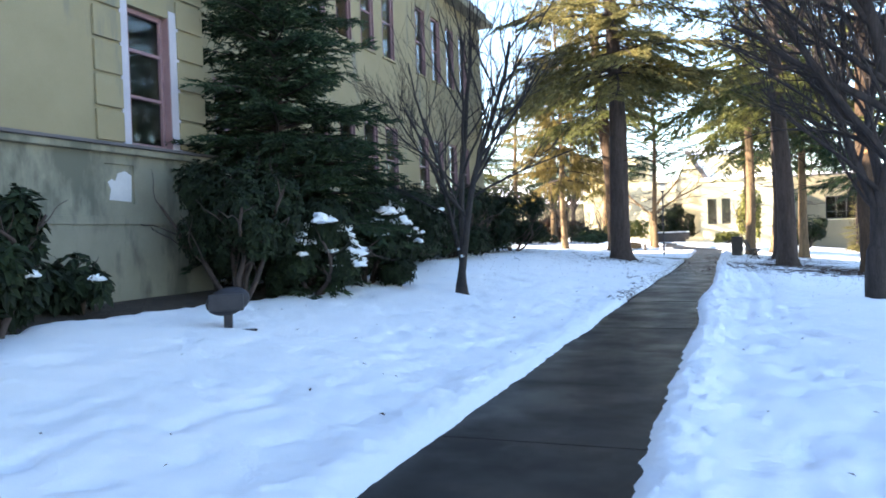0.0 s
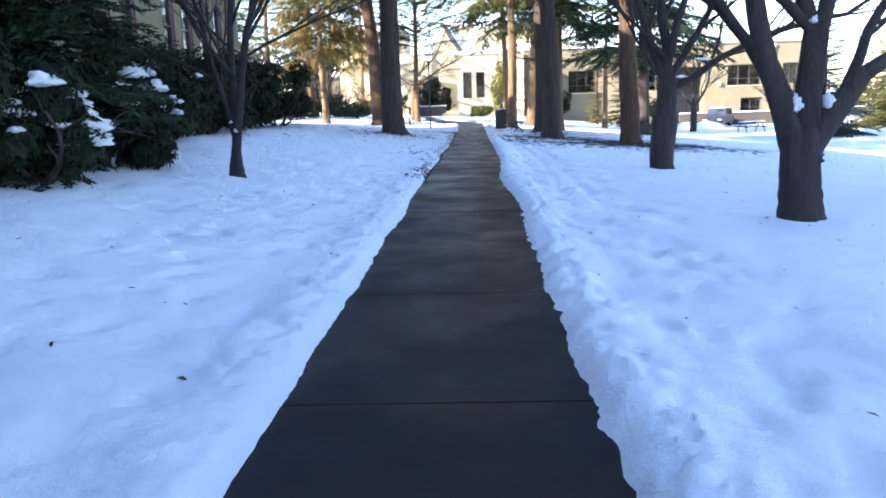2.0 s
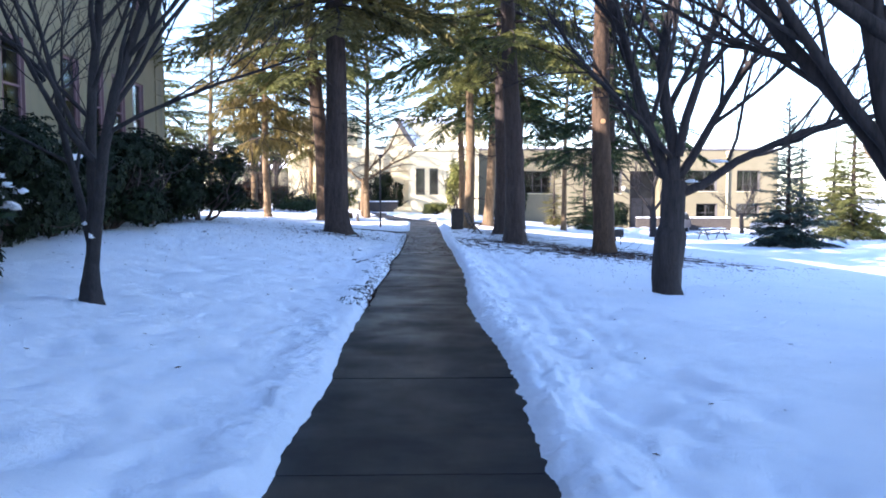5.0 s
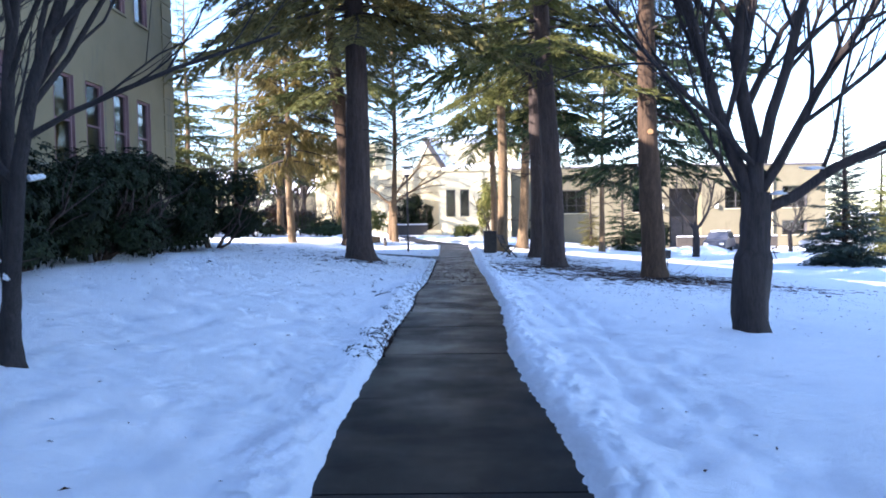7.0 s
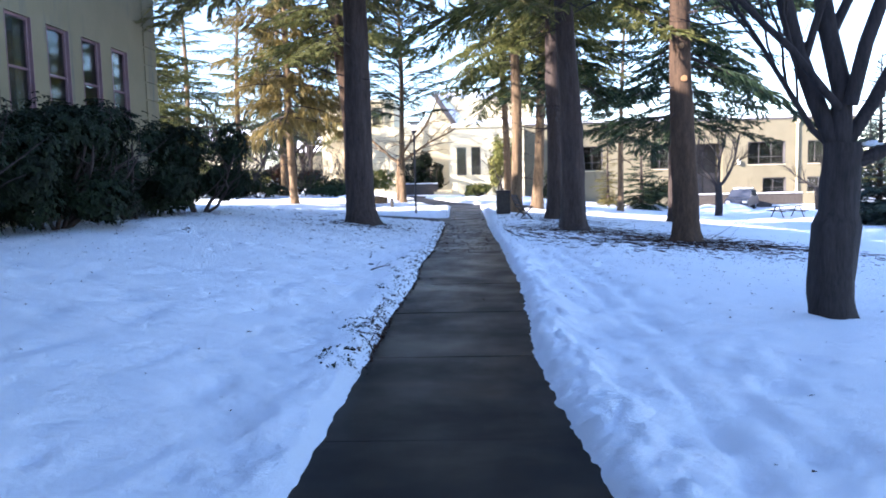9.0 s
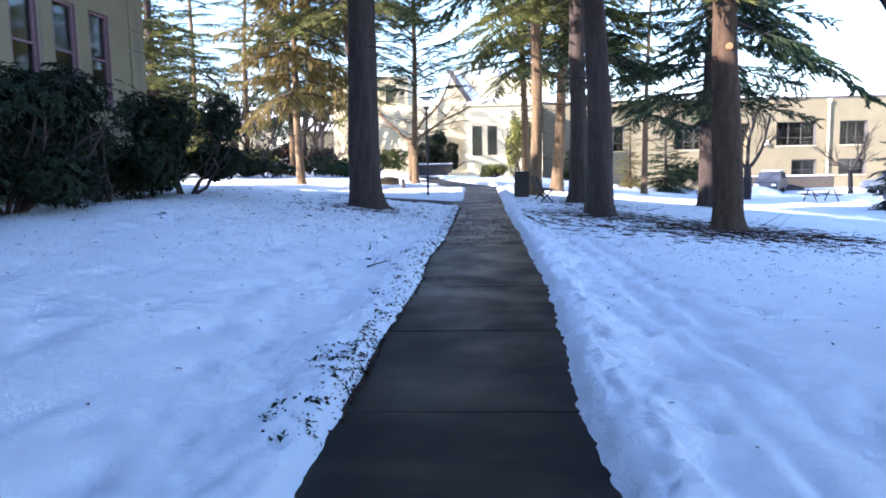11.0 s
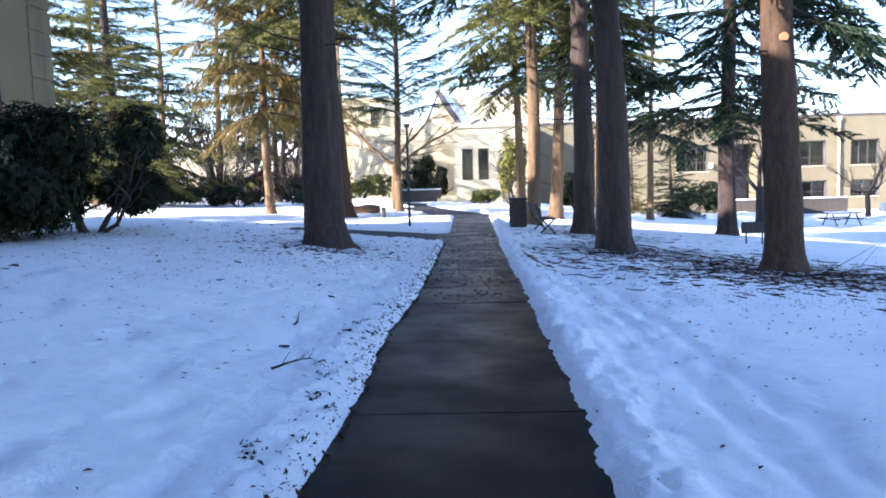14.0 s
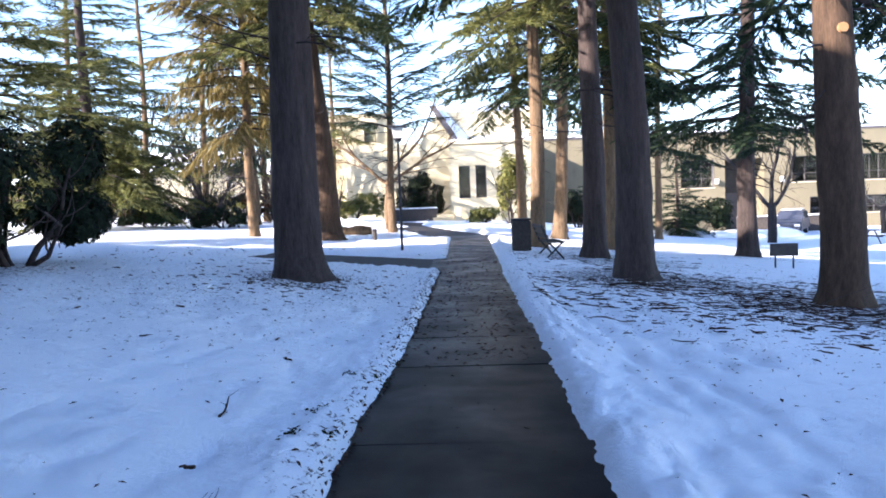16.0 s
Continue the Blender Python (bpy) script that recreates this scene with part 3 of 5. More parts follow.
def hall():
    """The sunlit hall at the walk's end: bay with two tall windows, gabled roof under snow, taller block behind."""
    b = base("hall", (0, 0, 0), "sunlit pale plaster hall with a snowy gabled roof", "building")
    g = -0.6
    wins = [(-0.62, 1.62, 0.18, 3.92), (0.58, 1.62, 1.34, 3.92)]
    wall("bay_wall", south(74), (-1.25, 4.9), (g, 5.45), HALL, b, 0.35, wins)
    for w in wins:
        sash_window(south(74), *w, b, DARKROOF, HALL, rails=(0.28,), deep=0.18, edge=0.08)
    wall("bay_side", Matrix.Translation((-1.25, 0, 0)) @ Matrix(((0, -1, 0, 0), (1, 0, 0, 0), (0, 0, 1, 0), (0, 0, 0, 1))), (74.003, 79), (g, 5.45), HALL, b, 0.3)
    block("bay_parapet", (-1.4, 73.85, 5.452), (4.95, 79, 5.68), HALL, b, bevel=0.03)
    block("bay_roof_snow", (-1.3, 73.95, 5.684), (4.8, 78.9, 5.80), SNOW, b, "snow lying on the flat roof", 0.04)
    block("bay_interior", (-0.9, 76.4, g), (4.6, 76.6, 5.4), INTERIOR, b, bevel=0)
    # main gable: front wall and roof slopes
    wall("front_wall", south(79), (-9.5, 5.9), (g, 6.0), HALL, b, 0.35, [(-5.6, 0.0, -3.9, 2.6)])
    gv = [(-3.6, 78.99, 6.0), (5.9, 78.99, 6.0), (5.9, 78.99, 8.2), (-2.2, 78.99, 8.3)]
    solid("gable", gv + [(x, y + 0.3, z) for x, y, z in gv], [(0, 1, 2, 3), (7, 6, 5, 4), (0, 4, 5, 1), (1, 5, 6, 2), (2, 6, 7, 3), (3, 7, 4, 0)], HALL, b)
    rv = [(-2.6, 78.4, 8.6), (-0.6, 78.2, 5.85), (6.0, 78.2, 6.2), (6.0, 84.0, 9.4), (-2.6, 84.0, 9.4)]
    solid("roof", rv + [(x, y, z - 0.16) for x, y, z in rv], [(0, 1, 2, 3, 4), (9, 8, 7, 6, 5)] + [(i, 5 + i, 5 + (i + 1) % 5, (i + 1) % 5) for i in range(5)], SNOW, b, "roof slope under snow")
    sv = [(-2.75, 78.3, 8.75), (-0.75, 78.05, 5.75), (-0.35, 78.05, 5.75), (-2.3, 78.3, 8.8)]
    solid("roof_verge", sv + [(x, y + 0.5, z - 0.1) for x, y, z in sv], [(0, 1, 2, 3), (7, 6, 5, 4), (0, 4, 5, 1), (1, 5, 6, 2), (2, 6, 7, 3), (3, 7, 4, 0)], DARKROOF, b)
    # taller block with a balcony
    wall("tall_wall", south(84), (-13.5, -6.6), (g, 9.0), HALL, b, 0.35, [(-8.6, 6.6, -7.6, 8.2)])
    sash_window(south(84), -8.6, 6.6, -7.6, 8.2, b, DARKROOF, HALL, rails=(0.5,))
    block("tall_block_body", (-13.4, 84.4, g), (-6.7, 93, 8.95), HALL, b, bevel=0.02)
    block("balcony", (-10.1, 81.2, 3.6), (-6.9, 83.99, 3.85), HALL, b, bevel=0.02)
    block("balcony_parapet", (-10.1, 81.2, 3.853), (-6.9, 81.45, 6.3), HALL, b, bevel=0.02)
    block("balcony_side", (-7.15, 81.453, 3.853), (-6.9, 83.99, 5.6), HALL, b, bevel=0.02)
    for x in (-9.9, -7.3):
        block("balcony_post", (x, 81.3, g), (x + 0.3, 81.6, 3.598), HALL, b, bevel=0.02)
    block("main_body", (-9.4, 80, g), (5.8, 92, 5.9), HALL, b, bevel=0.02)
    return b


def wing():
    b = base("low_wing", (0, 0, 0), "two-storey beige plaster wing with dark square windows", "building")
    g, top, y = -2.0, 5.75, 78.2
    wins = [(9.4, 1.75, 12.0, 3.85), (16.1, 1.75, 18.6, 3.85), (24.4, 1.95, 27.6, 3.9), (29.5, 1.95, 31.7, 3.9), (25.7, -0.5, 27.7, 0.8), (29.5, -0.5, 31.7, 0.8)]
    door = (19.4, -1.6, 22.3, 3.85)
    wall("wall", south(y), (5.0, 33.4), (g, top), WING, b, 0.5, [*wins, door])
    for w in wins:
        sash_window(south(y), *w, b, DARKROOF, HALL, rails=(0.32,), mullions=(0.33, 0.67) if w[1] > 1 else (0.5,), deep=0.3, edge=0.07)
    block("entrance_recess", (18.9, 80.2, g), (22.5, 80.4, 4.0), INTERIOR, b, "back of the recessed entrance, coloured dark for its shadow")
    for x in (18.78, 22.303):
        block("recess_wall", (x, y + 0.503, g), (x + 0.3, 80.2, 4.0), WING, b, bevel=0)
    block("recess_ceiling", (18.8, y + 0.503, 3.86), (22.6, 80.2, 4.06), WING, b, bevel=0)
    for x in (20.05, 21.2):
        block("entrance_door", (x, 80.10, -1.5), (x + 1.05, 80.19, 1.3), DARKROOF, b, bevel=0.02)
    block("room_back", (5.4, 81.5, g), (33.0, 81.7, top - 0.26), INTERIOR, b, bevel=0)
    block("parapet", (4.9, y - 0.06, top), (33.55, y + 0.6, top + 0.16), DARKROOF, b, bevel=0.02)
    block("roof", (4.95, y + 0.602, top - 0.25), (33.4, 92, top + 0.1), DARKROOF, b, bevel=0.02)
    block("roof_snow", (4.95, y - 0.02, top + 0.162), (33.45, 92, top + 0.32), SNOW, b, "snow lying along the flat roof", 0.05)
    wall("wall_west", Matrix.Translation((5.0, 0, 0)) @ Matrix(((0, -1, 0, 0), (1, 0, 0, 0), (0, 0, 1, 0), (0, 0, 0, 1))), (y, 92), (g, top - 0.25), WING, b, 0.3)
    wall("wall_east", east(33.4), (y + 0.503, 92), (g, top - 0.25), WING, b, 0.3)
    for x in (28.55,):
        p = bmesh.new()
        rod(p, (x, y - 0.14, g), (x, y - 0.14, top - 0.2), 0.10)
        box(p, x - 0.16, y - 0.26, top - 0.35, x + 0.16, y - 0.02, top - 0.05, 0.02)
        part("downpipe", p, HALL, b, "pale downpipe")
    for x in (18.75, 23.6):
        p = box(bmesh.new(), x - 0.12, y - 0.3, 2.0, x + 0.12, y - 0.01, 2.4, 0.03)
        part("wall_lamp", p, LAMPGLASS, b)
    return b


def house(x, y, w, d, h, turn, mat, label):
    z = float(terrain(x, y)) - 0.3
    b = base("house", (x, y, z), label, "house", "houses beyond the trees", turn=turn)
    wins = [(u, zz, u + 1.0, zz + 1.3) for u in (-w / 2 + 1, -0.5, w / 2 - 2) for zz in (1.2, 4.0) if zz + 1.5 < h]
    wall("wall", south(-d / 2), (-w / 2, w / 2), (0, h), mat, b, 0.25, wins)
    for q in wins:
        sash_window(south(-d / 2), *q, b, WHITE, WHITE, rails=(0.5,), deep=0.08, edge=0.08)
    block("body", (-w / 2, -d / 2 + 0.8, 0), (w / 2, d / 2, h), mat, b, bevel=0)
    for sx in (-1, 1):
        block("side_wall", (sx * w / 2 - 0.25 if sx > 0 else -w / 2, -d / 2 + 0.25, 0), (w / 2 if sx > 0 else -w / 2 + 0.25, -d / 2 + 0.8, h), mat, b, bevel=0)
    rv = [(-w / 2 - 0.4, -d / 2 - 0.5, h - 0.2), (w / 2 + 0.4, -d / 2 - 0.5, h - 0.2), (w / 2 + 0.4, 0, h + 2.2), (-w / 2 - 0.4, 0, h + 2.2), (-w / 2 - 0.4, d / 2 + 0.5, h - 0.2), (w / 2 + 0.4, d / 2 + 0.5, h - 0.2)]
    n = len(rv)
    solid("roof", rv + [(a, c, e + 0.2) for a, c, e in rv], [(3, 2, 1, 0), (4, 5, 2, 3), (6, 7, 8, 9), (9, 8, 11, 10), (0, 1, 7, 6), (5, 4, 10, 11), (1, 2, 8, 7), (2, 5, 11, 8), (3, 0, 6, 9), (4, 3, 9, 10)], SNOW, b, "pitched roof under snow")
    gv = [(-w / 2, -d / 2 + 0.02, h - 0.02), (-w / 2, d / 2, h - 0.02), (-w / 2, 0, h + 2.1)]
    for sx in (0, w - 0.2):
        vs = [(a + sx, c, e) for a, c, e in gv] + [(a + sx + 0.2, c, e) for a, c, e in gv]
        solid("gable", vs, [(0, 2, 1), (3, 4, 5), (0, 1, 4, 3), (1, 2, 5, 4), (2, 0, 3, 5)], mat, b)
    return b


old_building()
hall()
wing()
house(-33, 112, 12, 9, 5.6, 12, HALL, "pale two-storey house with a snowy roof beyond the trees")
house(-52, 118, 12, 9, 5.2, -8, BRICK, "red-brown house with a snowy roof beyond the trees")
house(-22, 128, 11, 9, 5.4, 4, WING, "beige house with a snowy roof beyond the trees")


# ---- trees and shrubs ----
class Tubes:
    """Collects tapered tubes into one mesh."""
    def __init__(self):
        self.v, self.f, self.n = [], [], 0

    def add(self, pts, radii, sides=6, wob=None):
        pts = np.asarray(pts, dtype=float)
        tang = np.gradient(pts, axis=0)
        tang /= np.linalg.norm(tang, axis=1)[:, None] + 1e-9
        ref = np.array([0.0, 0, 1]) if abs(tang[0, 2]) < 0.9 else np.array([1.0, 0, 0])
        a = np.cross(tang, ref)
        a /= np.linalg.norm(a, axis=1)[:, None] + 1e-9
        b = np.cross(tang, a)
        th = np.arange(sides) * 2 * np.pi / sides
        rr = np.asarray(radii, dtype=float)[:, None] * np.ones((1, sides))
        if wob is not None:
            rr = rr * wob
        ring = pts[:, None, :] + rr[:, :, None] * (np.cos(th)[None, :, None] * a[:, None, :] + np.sin(th)[None, :, None] * b[:, None, :])
        k = len(pts)
        base_i = self.n
        self.v.append(ring.reshape(-1, 3))
        ids = base_i + np.arange(k * sides).reshape(k, sides)
        nxt = np.roll(ids, -1, axis=1)
        self.f.append(np.stack([nxt[:-1].ravel(), nxt[1:].ravel(), ids[1:].ravel(), ids[:-1].ravel()], 1))
        self.n += k * sides

    def make(self, name, mat, parent, label=""):
        if not self.v:
            return None
        return solid(name, np.concatenate(self.v), np.concatenate(self.f), mat, parent, label, smooth=True)


def curve(p, d, length, n, rng, bend=0.25, lift=0.0):
    """A wandering line from p along d."""
    pts, d = [np.array(p, dtype=float)], np.array(d, dtype=float)
    d /= np.linalg.norm(d)
    for _ in range(n):
        d = d + rng.normal(0, bend / math.sqrt(n), 3) + np.array([0, 0, lift / n])
        d /= np.linalg.norm(d)
        pts.append(pts[-1] + d * length / n)
    return np.array(pts)


def twig_tree(tubes, p, d, length, r, level, rng, opts):
    n = 7 if level == 0 else 5 if level < 3 else 3
    pts = curve(p, d, length, n, rng, opts["bend"], opts["lift"] * (1 if level else 0.5))
    tip = r * (0.42 if level < 2 else 0.3)
    tubes.add(pts, np.linspace(r, tip, n + 1), 9 if level == 0 else 6 if level == 1 else 4 if level == 2 else 3)
    if level >= opts["levels"]:
        return
    kids = opts["kids"][level]
    for k in range(kids):
        f = 0.22 + 0.78 * (k + rng.uniform(0.1, 0.9)) / kids
        i = min(int(f * n), n - 1)
        q = pts[i] + (pts[i + 1] - pts[i]) * (f * n - i)
        t = pts[i + 1] - pts[i]
        t /= np.linalg.norm(t)
        side = rng.normal(0, 1, 3)
        side -= t * side.dot(t)
        side /= np.linalg.norm(side)
        ang = rng.uniform(*opts["spread"])
        nd = t * math.cos(ang) + side * math.sin(ang)
        nd[2] = max(nd[2] + 0.12, opts.get("low", -1.0))
        rr = max((r + (tip - r) * f) * rng.uniform(0.42, 0.62), 0.0035)
        twig_tree(tubes, q, nd, length * rng.uniform(0.42, 0.66) * (1.1 - 0.35 * f), rr, level + 1, rng, opts)


def trunk_wobble(n, sides, rng, flare, amount=0.06):
    th = np.arange(sides) * 2 * np.pi / sides
    w = 1 + amount * rng.normal(0, 1, (n, sides)) * 0.5
    for k in (2, 3, 5):
        w += amount * np.cos(k * th[None, :] + rng.uniform(0, 6.3) + 0.3 * np.arange(n)[:, None])
    roots = np.clip(1 - np.arange(n) / max(flare, 1), 0, 1)[:, None] ** 2
    w += roots * (0.10 + 0.22 * np.cos(5 * th + rng.uniform(0, 6))[None, :])
    return w


def ground_at(x, y):
    return float(snow_height(np.array([x]), np.array([y]))[0])


def bare_tree(name, x, y, trunk_h, r, limbs, seed, label, mat=None, levels=3, kids=(7, 6, 5), spread=(0.45, 0.95), bend=0.35, lift=0.45, group="", sleeve=0.0, low=0.12, taper=0.12, stubs=()):
    """A leafless tree. limbs: (way x, y, z, length, radius, height of its foot, and x, y of the foot if off the trunk); stubs: thick limbs (from, to, radii)."""
    mat = mat or BARK_BARE
    rng = np.random.default_rng(seed)
    z = ground_at(x, y) - 0.06
    tree = base(name, (x, y, z), label, "tree", group)
    t = Tubes()
    n = 14
    zz = np.linspace(0, trunk_h + 0.15, n)
    pts = np.stack([0.04 * np.sin(zz * 1.7 + seed), 0.04 * np.cos(zz * 1.3 + seed), zz], 1)
    rad = r * (1 - taper * zz / trunk_h)
    if sleeve:
        rad = np.where(zz < sleeve, r * 1.12, r * 0.86)
    t.add(pts, rad, 16, trunk_wobble(n, 16, rng, 3))
    t.make("trunk", mat, tree)
    opts = dict(levels=levels, kids=kids, spread=spread, bend=bend, lift=lift, low=low)
    for p, q, r0, r1 in stubs:
        w = Tubes()
        u = np.linspace(0, 1, 9)[:, None]
        line = np.array(p) * (1 - u) + np.array(q) * u + np.array([0.02, 0.02, 0]) * np.sin(u * 5 + seed)
        w.add(line, np.linspace(r0, r1, 9), 12, trunk_wobble(9, 12, rng, 0, 0.05))
        w.make("limb", mat, tree)
    for lx, ly, lz, ln, lr, lh, *off in limbs:
        q = Tubes()
        foot = np.array([off[0], off[1], lh]) if off else np.array([0.04 * math.sin(lh * 1.7 + seed), 0.04 * math.cos(lh * 1.3 + seed), lh])
        way = np.array([lx, ly, lz], dtype=float)
        way /= np.linalg.norm(way)
        twig_tree(q, foot - way * lr * 0.4, way, ln, lr, 0, rng, opts)
        q.make("limb", mat, tree)
    return tree


def snow_lump(parent, p, sx, sy, sz, seed, label="clot of snow caught in the fork"):
    """An uneven clot, flat below."""
    rng = np.random.default_rng(seed)
    bm = bmesh.new()
    o = Vector((seed * 1.3, seed * 0.7, rng.uniform(0, 9)))
    bmesh.ops.create_icosphere(bm, subdivisions=3, radius=1.0)
    for v in bm.verts:
        n = 1 + 0.8 * noise.noise(v.co * 1.5 + o) + 0.45 * noise.noise(v.co * 3.2 + o) + 0.2 * noise.noise(v.co * 7 + o)
        z = v.co.z * sz * n
        v.co = Vector((v.co.x * sx * n, v.co.y * sy * n, z if z > 0 else z * 0.45)) + Vector(p)
    return part("snow_clump", bm, SNOW, parent, label, smooth=True)


def spray_template(rng, pairs=16, droop=0.18, hang=0.0, width=0.0085, m=8, side=0.42, sub=(0.22, 0.46)):
    """One conifer bough, 1 long along x: needle blades (triangles) and the bough's own line. side: length of its widest branchlets; sub: their twigs."""
    tris = []
    def blade(p, d, ln, w):
        d = d / (np.linalg.norm(d) + 1e-9)
        s = np.cross(d, rng.normal(0, 1, 3))
        s /= np.linalg.norm(s) + 1e-9
        tris.append([p + s * w, p + d * ln, p - s * w])
    def spine(f):
        return np.array([f, 0.05 * math.sin(3 * f), -droop * f * f + 0.05 * f])
    for k in range(pairs):
        f = 0.14 + 0.86 * (k + rng.uniform(0, 0.8)) / pairs
        p = spine(f)
        for sgn in (-1, 1):
            if rng.uniform() < 0.10:
                continue
            ln = (side * (1 - 0.74 * f) * min(1, 0.45 + 2.2 * f) + 0.05) * rng.uniform(0.5, 1.3)
            d = np.array([0.75, sgn * rng.uniform(0.6, 1.2), rng.uniform(-0.35, 0.1) - hang])
            d /= np.linalg.norm(d)
            blade(p, d, ln, width * 0.7)
            for j in range(m):
                q = p + d * ln * (0.10 + 0.88 * j / m) - np.array([0, 0, 0.12 * ln * (j / m) ** 2])
                for s2 in (-1, 1):
                    e = np.array([d[0] - s2 * 0.75 * d[1], d[1] + s2 * 0.75 * d[0], d[2] + rng.uniform(-0.8, 0.3) - 1.3 * hang])
                    blade(q, e, ln * rng.uniform(*sub) * (1 + 0.9 * hang), width * rng.uniform(0.8, 1.5))
    return np.array(tris), np.array([spine(f) for f in np.linspace(0, 1, 5)])


SPRAYS = [spray_template(np.random.default_rng(s), 19, 0.20, 0.05, 0.0064, 12, 0.36, (0.14, 0.30)) for s in (1, 2, 3, 30, 31)]
SPRAYS_LIGHT = [spray_template(np.random.default_rng(s), 9, 0.18, 0.0, 0.014, 4) for s in (7, 8, 9)]
SPRAYS_FIR = [spray_template(np.random.default_rng(s), 13, 0.18, 0.0, 0.010, 6, 0.42, (0.22, 0.42)) for s in (21, 22, 23)]
SPRAYS_THIN = [spray_template(np.random.default_rng(s), 15, 0.24, 0.22, 0.0050, 9, 0.34, (0.16, 0.34)) for s in (14, 15, 16)]
SPRAYS_HANG = [spray_template(np.random.default_rng(s), 17, 0.26, 0.85, 0.0056, 10, 0.30, (0.18, 0.38)) for s in (4, 5, 6)]


def conifer(name, x, y, h, r, first, reach, count, seed, label, needles=None, bark=None, lean=(0, 0), sprays=None, top_reach=0.35, tip=-0.24, sector=None, group="", dead=0, shape=1.0, buried=0.1, pack=1.5):
    """Tapered trunk with roots, boughs in loose whorls with hanging needle sprays. first: height of the lowest boughs; reach: their length."""
    needles, bark, sprays = needles or NEEDLE, bark or BARK, sprays or SPRAYS
    rng = np.random.default_rng(seed)
    z = ground_at(x, y) - buried
    tree = base(name, (x, y, z), label, "tree", group)
    n = 44
    zz = h * np.linspace(0, 1, n) ** 1.9
    ax = lean[0] * zz + 0.05 * np.sin(zz * 0.5 + seed) * np.minimum(zz / 3, 1)
    ay = lean[1] * zz + 0.05 * np.cos(zz * 0.43 + seed) * np.minimum(zz / 3, 1)
    rad = r * 0.88 * (0.06 + 0.94 * (1 - zz / h) ** 0.85) * (1 + 0.42 * np.exp(-zz / 0.38))
    t = Tubes()
    wob = trunk_wobble(n, 28, rng, 7, 0.03)
    for _ in range(9):   # knots and burls
        ki, ka, kz = rng.uniform(0.5, max(first, 1.0)), rng.uniform(0, 2 * np.pi), rng.uniform(0.10, 0.25)
        th = np.arange(28) * 2 * np.pi / 28
        wob += rng.uniform(0.05, 0.22) * np.exp(-((zz[:, None] - ki) / kz) ** 2 - (np.angle(np.exp(1j * (th[None, :] - ka))) / 0.45) ** 2)
    t.add(np.stack([ax, ay, zz], 1), rad, 28, wob)
    t.make("trunk", bark, tree)
    for _ in range(dead):
        dead_t = Tubes()
        hz = rng.uniform(first * 0.45, first)
        a = rng.uniform(0, 2 * np.pi)
        p = np.array([np.interp(hz, zz, ax), np.interp(hz, zz, ay), hz])
        twig_tree(dead_t, p, np.array([math.cos(a), math.sin(a), rng.uniform(-0.35, 0.1)]), rng.uniform(0.8, 2.2), 0.022, 2, rng, dict(levels=3, kids=(0, 0, 5), spread=(0.4, 0.9), bend=0.4, lift=-0.1))
        dead_t.make("dead_branch", TWIG, tree, "bare dead branch")
    quads, boughs = [], Tubes()
    for k in range(count):
        f = (k + rng.uniform(0, 1)) / count
        hz = first + (h * 0.985 - first) * f ** pack
        a = k * 2.39996 + rng.uniform(-0.5, 0.5)
        if sector and f < 0.35 and not (math.cos(a - sector[0]) > sector[1]):
            continue
        prof = (1 - f) ** shape
        ln = (reach * top_reach * (1 - f) + reach * (1 - top_reach) * prof + 0.25) * rng.uniform(0.5, 1.2)
        T, S = sprays[k % len(sprays)]
        el = tip + 0.75 * f + rng.uniform(-0.16, 0.16)
        ca, sa, ce, se = math.cos(a), math.sin(a), math.cos(el), math.sin(el)
        roll = rng.uniform(-0.3, 0.3)
        cr, sr = math.cos(roll), math.sin(roll)
        R = np.array([[ca, -sa, 0], [sa, ca, 0], [0, 0, 1]]) @ np.array([[ce, 0, -se], [0, 1, 0], [se, 0, ce]]) @ np.array([[1, 0, 0], [0, cr, -sr], [0, sr, cr]])
        p = np.array([np.interp(hz, zz, ax), np.interp(hz, zz, ay), hz])
        wide = np.array([1, rng.uniform(0.75, 1.1), 1.0])
        quads.append((T * wide * ln) @ R.T + p)
        boughs.add((S * ln) @ R.T + p, np.linspace(0.012 + 0.010 * ln, 0.004, 5), 4)
    tagged(boughs.make("crown_wood", TWIG, tree), kind="stuff")
    q = np.concatenate(quads).reshape(-1, 3, 3)
    solid("crown", q.reshape(-1, 3), np.arange(len(q) * 3).reshape(-1, 3), needles, tree)
    return tree


